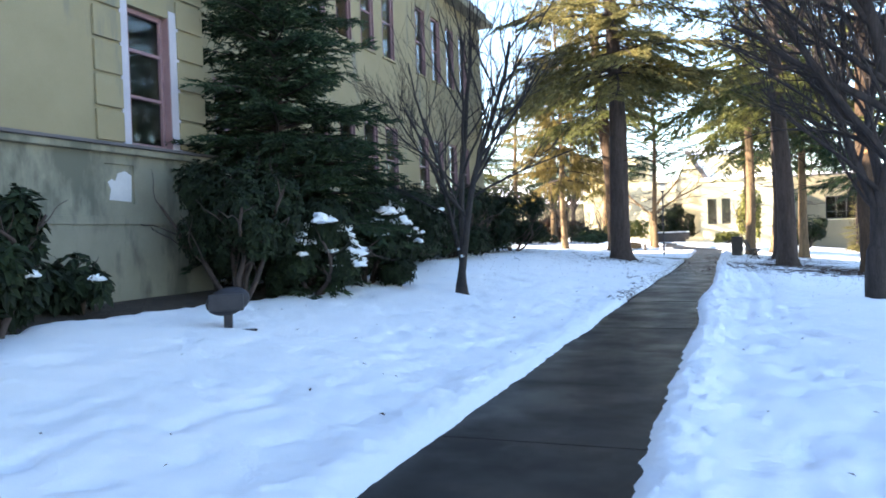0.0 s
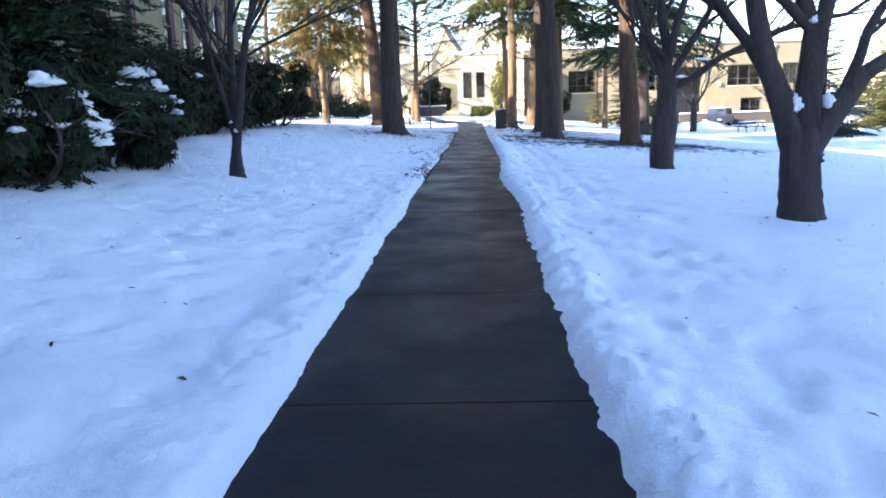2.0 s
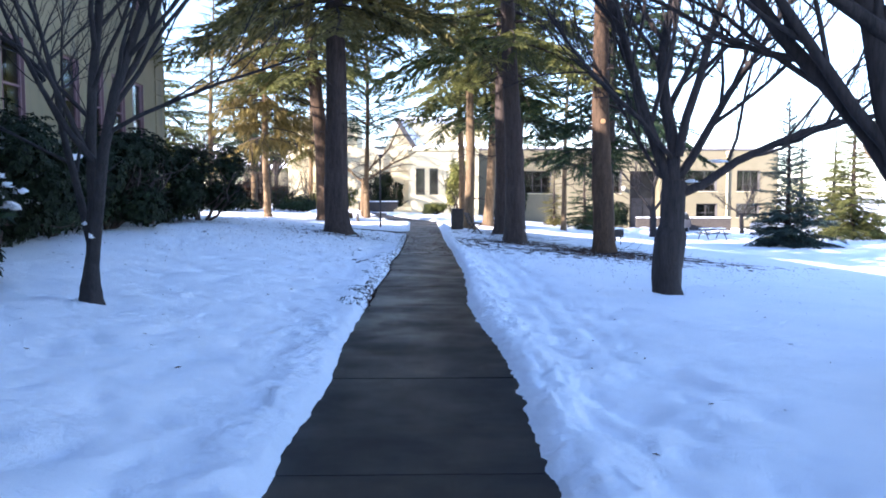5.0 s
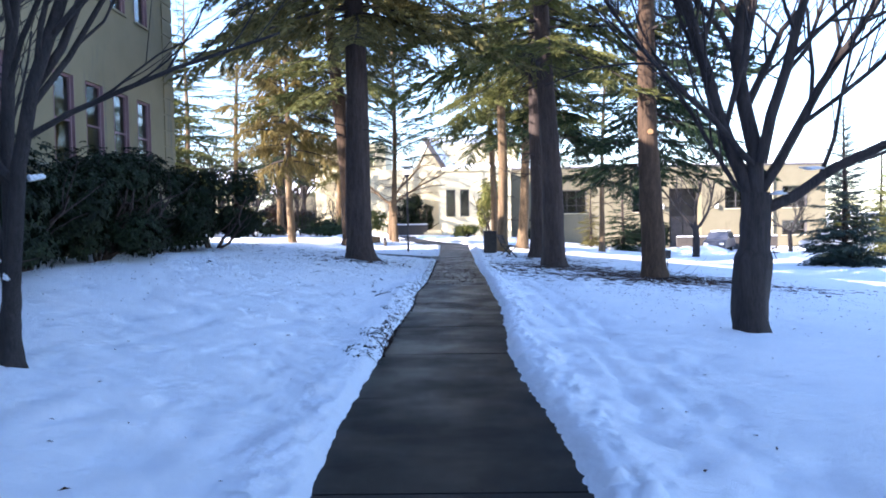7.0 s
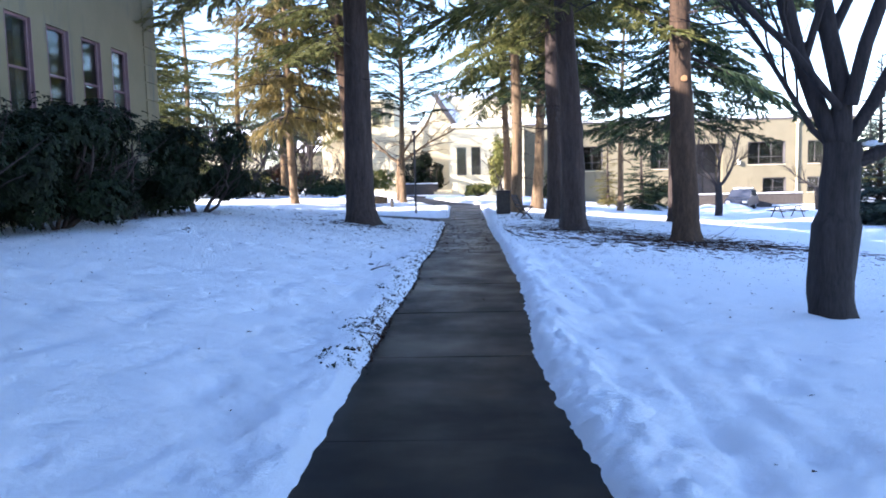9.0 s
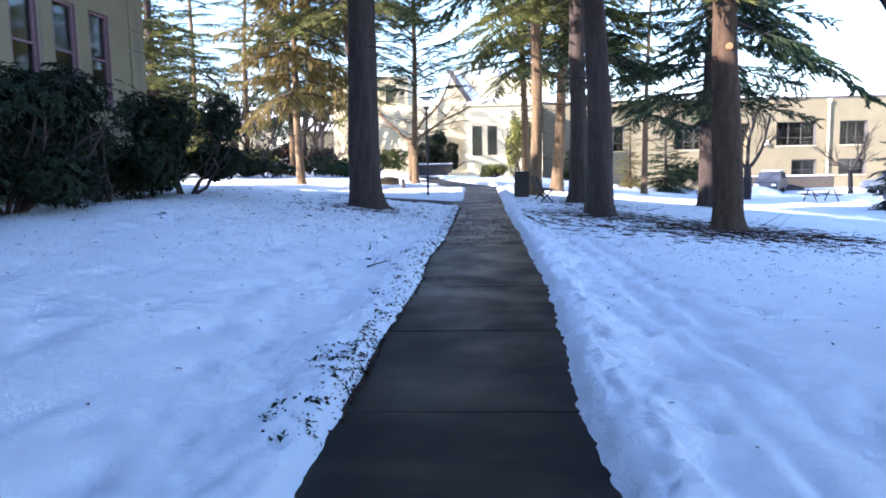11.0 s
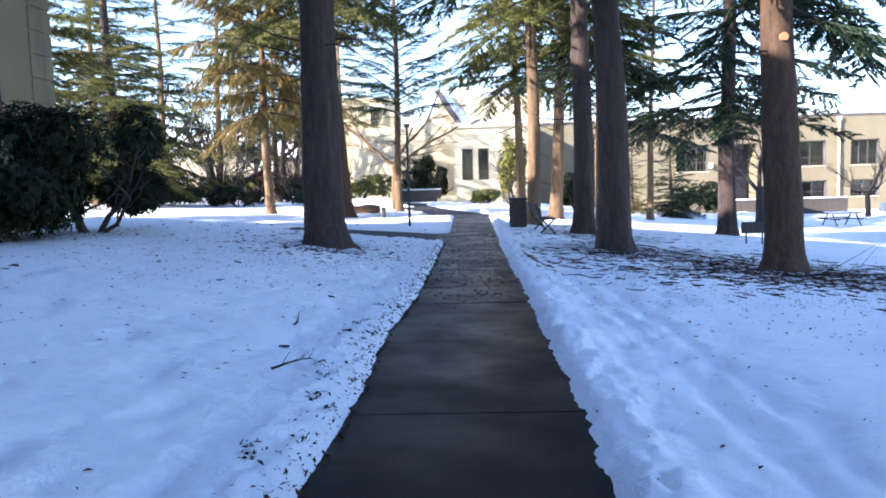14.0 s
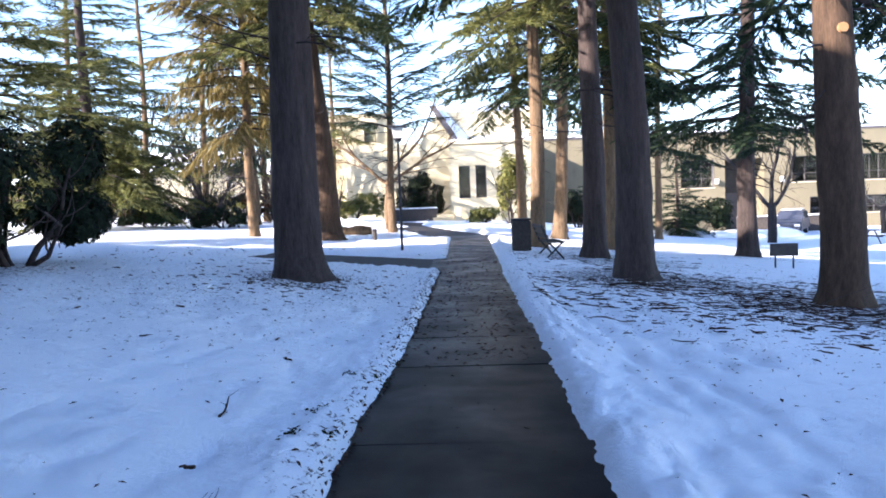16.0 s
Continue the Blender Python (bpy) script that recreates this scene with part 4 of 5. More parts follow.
def leaf_bush(name, x, y, rx, ry, h, count, seed, label, mat=None, size=0.11, snow=0, group="", foot=0.25, category="shrub", stems=7, low=0.25):
    """An evergreen shrub: bare stems below, rosettes of folded leaves on an uneven crown, snow clots where they lie."""
    mat = mat or LEAF
    rng = np.random.default_rng(seed)
    z = ground_at(x, y) - 0.05
    bush = base(name, (x, y, z), label, category, group)
    for k in range(stems):
        t = Tubes()
        a = rng.uniform(0, 2 * np.pi)
        d = np.array([math.cos(a) * rx * 0.5, math.sin(a) * ry * 0.5, h * 0.55])
        twig_tree(t, (0.2 * math.cos(a) * rx * 0.5, 0.2 * math.sin(a) * ry * 0.5, 0), d, h * 0.8, 0.045, 1, rng, dict(levels=2, kids=(0, 5, 0), spread=(0.4, 0.9), bend=0.5, lift=0.2))
        t.make("stem", BARK, bush)
    # lobes make the outline uneven
    lobes = [(0, 0, 0.62 * h, rx * 0.72, ry * 0.72, h * 0.38)]
    for k in range(11):
        a, e = rng.uniform(0, 2 * np.pi), rng.uniform(low, 0.85)
        lobes.append((math.cos(a) * rx * 0.62, math.sin(a) * ry * 0.62, e * h * 0.92, rx * rng.uniform(0.28, 0.46), ry * rng.uniform(0.28, 0.46), h * rng.uniform(0.14, 0.24)))
    per = count // len(lobes)
    pos, nor = [], []
    for lx, ly, lz, ax, ay, az in lobes:
        v = rng.normal(0, 1, (per, 3))
        v /= np.linalg.norm(v, axis=1)[:, None]
        s = rng.uniform(0.62, 1.06, (per, 1))
        pos.append(np.array([lx, ly, lz]) + v * s * np.array([ax, ay, az]))
        nor.append(v)
    pos, nor = np.concatenate(pos), np.concatenate(nor)
    keep = pos[:, 2] > foot * h * rng.uniform(0.3, 1.1, len(pos))
    pos, nor = pos[keep], nor[keep]
    m = 6
    a = rng.uniform(0, 2 * np.pi, (len(pos), 1)) + np.arange(m)[None, :] * 2 * np.pi / m + rng.normal(0, 0.25, (len(pos), m))
    axis = nor + np.array([0, 0, 0.55])
    axis /= np.linalg.norm(axis, axis=1)[:, None]
    u = np.cross(axis, np.array([0.31, 0.17, 0.93]))
    u /= np.linalg.norm(u, axis=1)[:, None]
    w = np.cross(axis, u)
    out = np.cos(a)[..., None] * u[:, None] + np.sin(a)[..., None] * w[:, None]
    ln = size * rng.uniform(0.75, 1.25, (len(pos), m, 1))
    d = out * 0.9 + axis[:, None] * rng.uniform(-0.35, 0.35, (len(pos), m, 1)) - np.array([0, 0, 0.08])
    sdir = np.cross(d, axis[:, None] + 0 * d)
    sdir /= np.linalg.norm(sdir, axis=2)[..., None] + 1e-9
    p0 = pos[:, None] + 0 * d
    mid = p0 + d * ln * 0.55
    quads = np.stack([p0, mid + sdir * ln * 0.22 + axis[:, None] * ln * 0.06, p0 + d * ln - np.array([0, 0, 0.15]) * ln, mid - sdir * ln * 0.22 + axis[:, None] * ln * 0.06], 2).reshape(-1, 4, 3)
    fold = np.arange(len(quads) * 4).reshape(-1, 4)
    fs = np.concatenate([fold[:, [0, 1, 2]], fold[:, [0, 2, 3]]])
    solid("foliage", quads.reshape(-1, 3), fs, mat, bush)
    for k in range(snow):
        i = rng.integers(len(pos))
        for _ in range(60):
            j = rng.integers(len(pos))
            if nor[j][2] > -0.1 and pos[j][0] > -0.2 * rx and pos[j][2] < 0.75 * h and pos[j][2] > 0.25 * h:
                i = j
                break
        s = rng.gamma(4.0, 0.021) + 0.02
        snow_lump(bush, pos[i] + nor[i] * 0.02, s * rng.uniform(0.7, 1.4), s * rng.uniform(0.7, 1.4), s * rng.uniform(0.45, 0.8), int(rng.integers(999)), "clot of snow on the leaves")
    return bush


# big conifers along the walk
conifer("conifer", -2.83, 32.55, 24, 0.46, 7.6, 5.4, 120, 11, "tall dark-barked conifer with a bare lower trunk", NEEDLE_SUN_GOLD, BARK, (-0.012, 0.0), dead=10, group="tall conifers")
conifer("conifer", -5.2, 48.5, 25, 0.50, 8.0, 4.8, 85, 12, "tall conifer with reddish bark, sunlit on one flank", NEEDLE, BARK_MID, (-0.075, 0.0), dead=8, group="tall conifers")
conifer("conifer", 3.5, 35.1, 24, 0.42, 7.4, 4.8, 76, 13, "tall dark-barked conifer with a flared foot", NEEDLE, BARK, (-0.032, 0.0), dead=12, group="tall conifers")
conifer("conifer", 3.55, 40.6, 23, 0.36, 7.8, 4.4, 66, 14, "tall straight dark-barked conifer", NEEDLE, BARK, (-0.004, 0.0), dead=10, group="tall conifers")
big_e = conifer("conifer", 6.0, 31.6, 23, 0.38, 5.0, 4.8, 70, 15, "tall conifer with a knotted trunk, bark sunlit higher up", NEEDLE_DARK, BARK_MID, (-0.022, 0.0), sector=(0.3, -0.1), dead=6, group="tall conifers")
for sx, sz, sr in ((-0.05, 4.35, 0.075), (-0.10, 5.2, 0.06)):
    scar = bmesh.new()
    rod(scar, (sx - 0.022 * sz, -0.27, sz), (sx - 0.022 * sz, -0.345, sz + 0.01), sr * 1.25, sr, 14)
    part("pruning_scar", scar, CUTWOOD, big_e, "pale round scar of a sawn bough")
conifer("conifer", 9.6, 45.9, 23, 0.36, 4.6, 4.8, 75, 16, "tall conifer with a dark straight trunk", NEEDLE_DARK, BARK, (0.004, 0.0), dead=10, group="tall conifers")
conifer("pine", 5.0, 45.9, 20, 0.27, 6.0, 3.8, 62, 17, "slim conifer with pale sunlit bark", NEEDLE_DARK, BARK_RED_LIT, (-0.012, 0.0), dead=8, group="slim pines")
conifer("pine", 2.48, 53.6, 20, 0.24, 6.4, 4.2, 62, 18, "slim sunlit pine leaning over the walk", NEEDLE, BARK_RED_LIT, (-0.035, 0.0), dead=12, group="slim pines")
conifer("pine", 2.30, 44.3, 21, 0.28, 7.4, 4.2, 62, 19, "slim sunlit pine with pale flaky bark", NEEDLE, BARK_RED_LIT, (0.006, 0.0), dead=8, group="slim pines")
conifer("pine", 3.85, 51.9, 20, 0.33, 7.6, 4.2, 62, 20, "leaning sunlit pine with orange bark", NEEDLE, BARK_RED_LIT, (0.055, 0.0), dead=8, group="slim pines")
conifer("pine", 9.5, 58.1, 16, 0.20, 4.6, 3.2, 55, 21, "thin young pine leaning slightly", NEEDLE_DARK, BARK_RED_LIT, (0.02, 0.0), dead=6, group="slim pines")
conifer("weeping_conifer", -8.96, 51.3, 19, 0.23, 4.6, 4.0, 105, 22, "conifer with hanging foliage coloured sunlit gold and a pale sunlit trunk", NEEDLE_SUN_AMBER, BARK_RED_LIT, (-0.018, 0.0), SPRAYS_HANG, tip=-0.02, dead=8, top_reach=0.3, shape=0.5, pack=1.05)
conifer("conifer", -3.5, 55.0, 18, 0.20, 4.8, 3.8, 80, 23, "slender conifer with open feathery boughs and sunlit heart", NEEDLE_DARK, BARK_RED_LIT, (0.004, 0.0), dead=22, tip=0.34, shape=0.7, pack=1.1, sprays=SPRAYS_THIN)
conifer("cedar", -19.0, 57.5, 20, 0.40, 2.4, 5.2, 165, 24, "broad green cedar with layered drooping boughs", NEEDLE, BARK, (0.006, 0.0), tip=-0.22, shape=0.8)
conifer("cedar", -15.4, 43.6, 19, 0.30, 3.0, 4.6, 110, 25, "green cedar with a pale sunlit trunk beside the building", NEEDLE, BARK_RED_LIT, (0.0, 0.0), sprays=SPRAYS_FIR, tip=-0.2, shape=0.8)
conifer("blue_spruce", 22.4, 53.1, 9.6, 0.20, 0.35, 3.0, 210, 26, "dense dark blue-green spruce reaching to the ground", NEEDLE_BLUE, BARK, sprays=SPRAYS_FIR, tip=-0.1, top_reach=0.9)
conifer("conifer", 31.5, 62.0, 11.5, 0.24, 0.8, 3.8, 170, 27, "sunlit green conifer by the car park", NEEDLE, BARK, sprays=SPRAYS_FIR, top_reach=0.8)
conifer("conifer", 12.6, 66.0, 6.6, 0.14, 0.4, 2.0, 110, 28, "small dark conifer against the wing's wall", NEEDLE_DARK, BARK, sprays=SPRAYS_FIR, top_reach=0.9)
conifer("conifer", 10.4, 67.0, 6.2, 0.12, 0.4, 1.3, 90, 29, "slim yellow-green conifer in front of the wing", NEEDLE_SUN_GOLD, BARK, sprays=SPRAYS_FIR, top_reach=0.9)

# conifers across the lawn, mirrored in the old building's windows
for k, (bx, by, bh) in enumerate(((21, 3, 17), (25, 13, 19), (19, -6, 16), (30, 22, 18))):
    conifer("conifer", bx, by, bh, 0.32, 1.5, 4.4, 110, 130 + k, "green conifer across the lawn", NEEDLE, BARK, sprays=SPRAYS_LIGHT, top_reach=0.7, group="conifers across the lawn")

# dark yew-like conifer beside the near wing
conifer("fir", -6.5, 13.1, 9.4, 0.16, 0.3, 2.0, 420, 31, "dense dark fir beside the old building", NEEDLE_DARK, BARK, sprays=SPRAYS_FIR, top_reach=0.3, tip=-0.05, shape=0.55, pack=1.0)

# bare trees
t1 = bare_tree("bare_tree", 4.25, 12.3, 1.02, 0.25,
               [(-0.40, 0.15, 1.0, 4.4, 0.13, 1.9, -0.46, 0.05), (-0.80, 0.20, 0.75, 3.6, 0.055, 2.0, -0.50, 0.05), (-0.55, 0.5, 1.0, 3.8, 0.075, 1.75, -0.42, 0.10),
                (-0.75, -0.05, 0.9, 3.8, 0.07, 2.30, 0.06, 0.05), (-0.10, 0.1, 1.0, 4.2, 0.105, 2.25, 0.09, 0.06), (0.24, 0.0, 1.0, 4.2, 0.10, 2.22, 0.13, 0.04),
                (0.85, 0.0, 0.75, 4.0, 0.10, 1.75, 0.60, 0.02), (0.55, 0.45, 0.9, 3.8, 0.075, 1.6, 0.48, 0.06)], 41,
               "leafless spreading tree with snow in its forks", kids=(10, 8, 5), bend=0.30, low=0.18, group="bare lawn trees",
               stubs=[((0.04, 0, 0.72), (-0.50, 0.06, 2.0), 0.20, 0.13), ((0.0, 0, 0.8), (0.10, 0.05, 2.32), 0.19, 0.135), ((-0.02, 0, 0.80), (0.66, 0.02, 1.82), 0.19, 0.11)])
snow_lump(t1, (-0.13, -0.06, 1.42), 0.065, 0.08, 0.13, 5)
snow_lump(t1, (0.24, -0.05, 1.44), 0.06, 0.08, 0.13, 6)
snow_lump(t1, (0.02, -0.06, 2.42), 0.035, 0.04, 0.05, 7)
t2 = bare_tree("bare_tree", 4.38, 19.75, 1.9, 0.225,
               [(0.85, -0.1, 0.50, 4.4, 0.085, 1.75), (0.62, 0.2, 0.85, 4.6, 0.085, 1.95), (0.06, -0.15, 1.0, 5.2, 0.125, 1.95), (-0.16, 0.1, 1.0, 5.0, 0.11, 1.9),
                (0.26, -0.25, 1.0, 4.6, 0.085, 2.5, 0.10, -0.05), (-0.7, -0.3, 0.8, 3.4, 0.05, 2.4), (-0.6, 0.3, 0.6, 3.0, 0.04, 1.9)], 42,
               "leafless tree whose foot is thick like a sleeve", kids=(10, 8, 5), bend=0.34, sleeve=1.15, group="bare lawn trees")
snow_lump(t2, (0.30, -0.10, 2.02), 0.10, 0.03, 0.035, 9, "ridge of snow along the limb")
snow_lump(t2, (0.75, -0.16, 2.36), 0.14, 0.03, 0.035, 10, "ridge of snow along the limb")
t3 = bare_tree("small_tree", -3.60, 15.05, 0.55, 0.125,
               [(-0.30, 0.05, 1.0, 3.4, 0.048, 0.60), (0.10, 0.0, 1.0, 4.8, 0.068, 0.46), (0.19, -0.06, 1.0, 4.6, 0.072, 0.44), (0.62, 0.0, 0.85, 2.6, 0.038, 2.35, 0.36, -0.10), (-0.7, 0.1, 0.7, 2.0, 0.025, 2.5, -0.5, 0.1)], 43,
               "slim leafless tree with several stems rising from one foot", BARK_GREY, kids=(11, 6, 5), taper=0.4, bend=0.20, lift=0.3, low=0.35, spread=(0.4, 0.9), group="bare lawn trees")
snow_lump(t3, (0.05, -0.10, 0.78), 0.03, 0.03, 0.03, 11, "speck of snow in the fork")
snow_lump(t3, (-0.02, -0.10, 0.92), 0.022, 0.02, 0.025, 12, "speck of snow in the fork")
bare_tree("bare_tree", 18.0, 34.5, 2.2, 0.36, [(-0.5, 0, 1, 4, 0.16, 1.9), (0.5, 0.2, 1, 4, 0.16, 2.0), (0, 0.1, 1, 5, 0.18, 2.1)], 44, "sunlit leafless tree on the open lawn", BARK_RED_LIT, levels=2, kids=(8, 7), group="bare lawn trees")
bare_tree("bare_tree", 17.2, 63.5, 2.2, 0.24, [(0.9, 0, 0.8, 4.0, 0.12, 2.0), (-0.8, 0.1, 0.9, 4.2, 0.12, 2.0), (0.3, 0.2, 1, 5, 0.13, 2.1)], 45, "leafless tree before the wing's entrance", BARK_GREY, levels=2, kids=(9, 8), group="far bare trees")
bare_tree("bare_tree", 26.0, 68.5, 1.6, 0.16, [(0.9, 0, 0.7, 2.6, 0.08, 1.4), (-0.8, 0.1, 0.8, 2.6, 0.08, 1.5), (0.2, 0.2, 1, 3, 0.09, 1.5)], 46, "small leafless tree by the parked cars", BARK_GREY, levels=2, kids=(9, 8), group="far bare trees")
bare_tree("bare_tree", -3.9, 57.2, 2.4, 0.17, [(0.7, 0, 0.8, 4.4, 0.09, 2.2), (-0.8, 0.1, 0.7, 4.4, 0.09, 2.3), (0.3, 0.2, 1, 5, 0.09, 2.3)], 47, "leafless tree with arching pale limbs near the hall", BARK_RED_LIT, levels=2, kids=(7, 6), lift=-0.3, group="far bare trees")
for k, (bx, by, s) in enumerate(((-22, 81, 48), (-14.5, 76, 49), (-29, 74, 50), (-17, 92, 51), (-37, 88, 52), (-12, 100, 53), (-45, 70, 54))):
    bare_tree("bare_tree", bx, by, 3.2, 0.36 if k == 0 else 0.22, [(-0.6, 0, 1, 5, 0.17, 2.6), (0.6, 0.2, 1, 5, 0.16, 2.9), (0, 0.1, 1, 6, 0.18, 3.1), (0.3, -0.6, 1, 4.6, 0.12, 3.0)], s,
              "dark leafless tree among the far woods", TWIG, levels=2, kids=(8, 6), group="far bare trees")

# rhododendrons along the old building
for bx, by, rx, ry, bh, n, s, sn in ((-5.75, 10.75, 1.0, 1.0, 2.4, 3600, 61, 8), (-5.3, 12.3, 0.95, 1.0, 1.7, 3000, 68, 40), (-5.6, 14.9, 1.1, 1.3, 2.0, 3000, 62, 44), (-6.5, 18.3, 1.4, 1.7, 2.35, 3600, 63, 12), (-7.3, 21.6, 1.5, 1.9, 2.45, 4200, 64, 0),
                                     (-7.45, 24.8, 1.5, 2.0, 2.5, 4200, 65, 0), (-7.45, 28.0, 1.5, 2.0, 2.5, 4200, 66, 0), (-6.95, 31.0, 1.5, 1.7, 2.45, 3800, 67, 0)):
    leaf_bush("rhododendron", bx, by, rx, ry, bh, n, s, "dark evergreen rhododendron with clots of snow" if sn else "dense dark evergreen rhododendron by the wall", size=0.105, snow=sn, group="rhododendrons by the wall", foot=0.03 if by < 19 else 0.12, low=0.08 if by < 19 else 0.2)
for bx, by, rx, ry, bh, n, s, sn in ((-5.7, 6.5, 0.45, 0.5, 1.15, 300, 71, 3), (-5.5, 5.4, 0.6, 0.6, 1.0, 350, 72, 3), (-6.45, 7.4, 0.35, 0.35, 1.7, 220, 73, 2), (-6.5, 8.4, 0.5, 0.5, 0.8, 260, 74, 1)):
    leaf_bush("young_rhododendron", bx, by, rx, ry, bh, n, s, "young rhododendron with drooping leaves beside the wall", size=0.19, snow=sn, group="young rhododendrons", stems=3)
# dark undergrowth at the wood's edge
for k, (bx, by, rx, bh) in enumerate(((-13.2, 60.5, 2.0, 1.3), (-17.5, 61.0, 2.4, 1.6), (-22.5, 60.0, 2.6, 1.8), (-9.6, 64.0, 1.8, 1.1), (-16.5, 67.0, 2.6, 2.2), (-11.2, 69.5, 2.2, 2.0), (-25.0, 66.0, 3.0, 2.6))):
    leaf_bush("dark_shrub", bx, by, rx, 1.3, bh, 520, 180 + k, "low dark undergrowth at the edge of the woods", NEEDLE_DARK if k % 2 else LEAF, 0.2, group="woodland undergrowth")
# cedars filling the wood behind the old building
for k, (bx, by, bh, c0) in enumerate(((-12.8, 65.4, 18, 4.2), (-14.2, 73.0, 21, 5.0), (-20.5, 68.0, 21, 4.0), (-11.0, 82.0, 20, 5.5), (-22.5, 62.5, 19, 3.2), (-17.2, 69.0, 20, 3.6))):
    conifer("cedar", bx, by, bh, 0.27, c0, 4.0, 70, 190 + k, "slim cedar with open layered boughs in the wood", NEEDLE if k % 2 else NEEDLE_DARK, BARK_RED_LIT, (0.01 * (k - 1.5), 0.0), tip=-0.12, shape=0.7, pack=1.1, dead=10, sprays=SPRAYS_THIN, group="woodland cedars")
# shrubs round the far buildings
leaf_bush("yellow_shrub", 2.6, 66.5, 1.1, 1.0, 4.6, 900, 81, "tall yellow-green shrub before the hall", LEAF_YELLOW, 0.2, group="far shrubs")
leaf_bush("straw_shrub", 0.9, 68.5, 1.2, 0.8, 1.1, 500, 82, "low straw-yellow shrub at the hall's foot", LEAF_YELLOW, 0.18, group="far shrubs")
leaf_bush("hedge", -8.2, 72, 2.8, 1.0, 2.2, 900, 83, "clipped yellow-green hedge by the tall block", LEAF_YELLOW, 0.2, group="far shrubs")
leaf_bush("dark_shrub", -4.2, 76.2, 1.5, 1.3, 4.0, 900, 84, "dark evergreen shrub beside the hall's door", LEAF, 0.22, group="far shrubs")
leaf_bush("dark_shrub", -2.7, 75.6, 1.0, 1.0, 3.0, 700, 85, "dark evergreen shrub beside the hall's door", LEAF, 0.22, group="far shrubs")
leaf_bush("dark_shrub", 15.0, 70, 2.4, 1.3, 2.6, 900, 86, "dark shrub along the wing", LEAF, 0.22, group="far shrubs")
leaf_bush("dark_shrub", 7.2, 70, 1.6, 1.2, 2.8, 800, 87, "dark shrub along the wing", LEAF, 0.22, group="far shrubs")
for k, (bx, by) in enumerate(((-13, 70), (-17.5, 74), (-23, 72), (-28, 84), (-34, 78), (-10.5, 90))):
    leaf_bush("thicket", bx, by, 2.4, 1.6, 2.6, 600, 90 + k, "tangled brownish thicket among the far trees", LEAF_YELLOW if k % 2 else DRYLEAF, 0.2, group="far thickets")

# twiggy brown undergrowth among the far trees
for k, (bx, by) in enumerate(((-11.5, 66), (-15, 63), (-20, 66), (-26, 70), (-13, 84), (-31, 66), (-8.5, 80), (-24, 95))):
    bare_tree("brushwood", bx, by, 0.3, 0.07, [(math.cos(a) * 0.7, math.sin(a) * 0.7, 1.0, 3.4, 0.035, 0.15) for a in (0.2, 1.3, 2.6, 3.9, 5.1)], 120 + k, "tangle of bare brown brushwood in the snow", BARK_GREY, levels=2, kids=(7, 4), bend=0.5, group="far brushwood")

# more of the leafless wood behind the lawn
far = [o for o in scene.objects if o.get("group") == "far bare trees" and o.location.x < -11]
rw = random.Random(9)
for k in range(14):
    bx, by = rw.uniform(-60, -9), rw.uniform(84, 125)
    c = copy_thing(far[k % len(far)], pose(bx, by, float(terrain(bx, by)) - 0.1, 0, 0, rw.uniform(0, 360)))
    c.scale = (1, 1, rw.uniform(0.8, 1.3))
brush = [o for o in scene.objects if o.get("group") == "far brushwood"]
for k in range(22):
    bx, by = rw.uniform(-40, -7.5), rw.uniform(59, 100)
    c = copy_thing(brush[k % len(brush)], pose(bx, by, float(terrain(bx, by)) - 0.1, 0, 0, rw.uniform(0, 360)))
    c.scale = (1, 1, 1) if k % 2 else (1.4, 1.4, 1.6)
src = [o for o in scene.objects if o.get("group") == "conifers across the lawn"]
for k in range(10):
    bx, by = (rw.uniform(-75, -28) if k < 5 else rw.uniform(10, 75)), rw.uniform(112, 150)
    tagged(copy_thing(src[k % len(src)], pose(bx, by, float(terrain(bx, by)) - 0.2, 0, 0, rw.uniform(0, 360))), "far green conifer beyond the buildings", group="far conifers")


# ---- things ----
def flood_light(x, y):
    z = ground_at(x, y) - 0.08
    f = base("flood_lamp", (x, y, z), "dark weathered ground floodlight on a short post", "lamp", turn=28)
    b = box(bmesh.new(), -0.05, -0.05, 0, 0.05, 0.05, 0.26, 0.012)
    part("post", b, METAL, f)
    b = bmesh.new()
    bmesh.ops.create_uvsphere(b, u_segments=16, v_segments=10, radius=1.0)
    for v in b.verts:
        v.co = Vector((0.27 * v.co.x, 0.15 * v.co.y, 0.40 + 0.175 * v.co.z + 0.04 * v.co.x))
    part("housing", b, METAL, f, smooth=True)
    b = box(bmesh.new(), -0.21, -0.17, 0.29, 0.21, -0.13, 0.50, 0.02)
    part("lens_frame", b, METAL, f)
    b = rod(bmesh.new(), (-0.05, 0, 0.03), (0.35, -0.1, 0.04), 0.02)
    part("conduit", b, METAL, f)


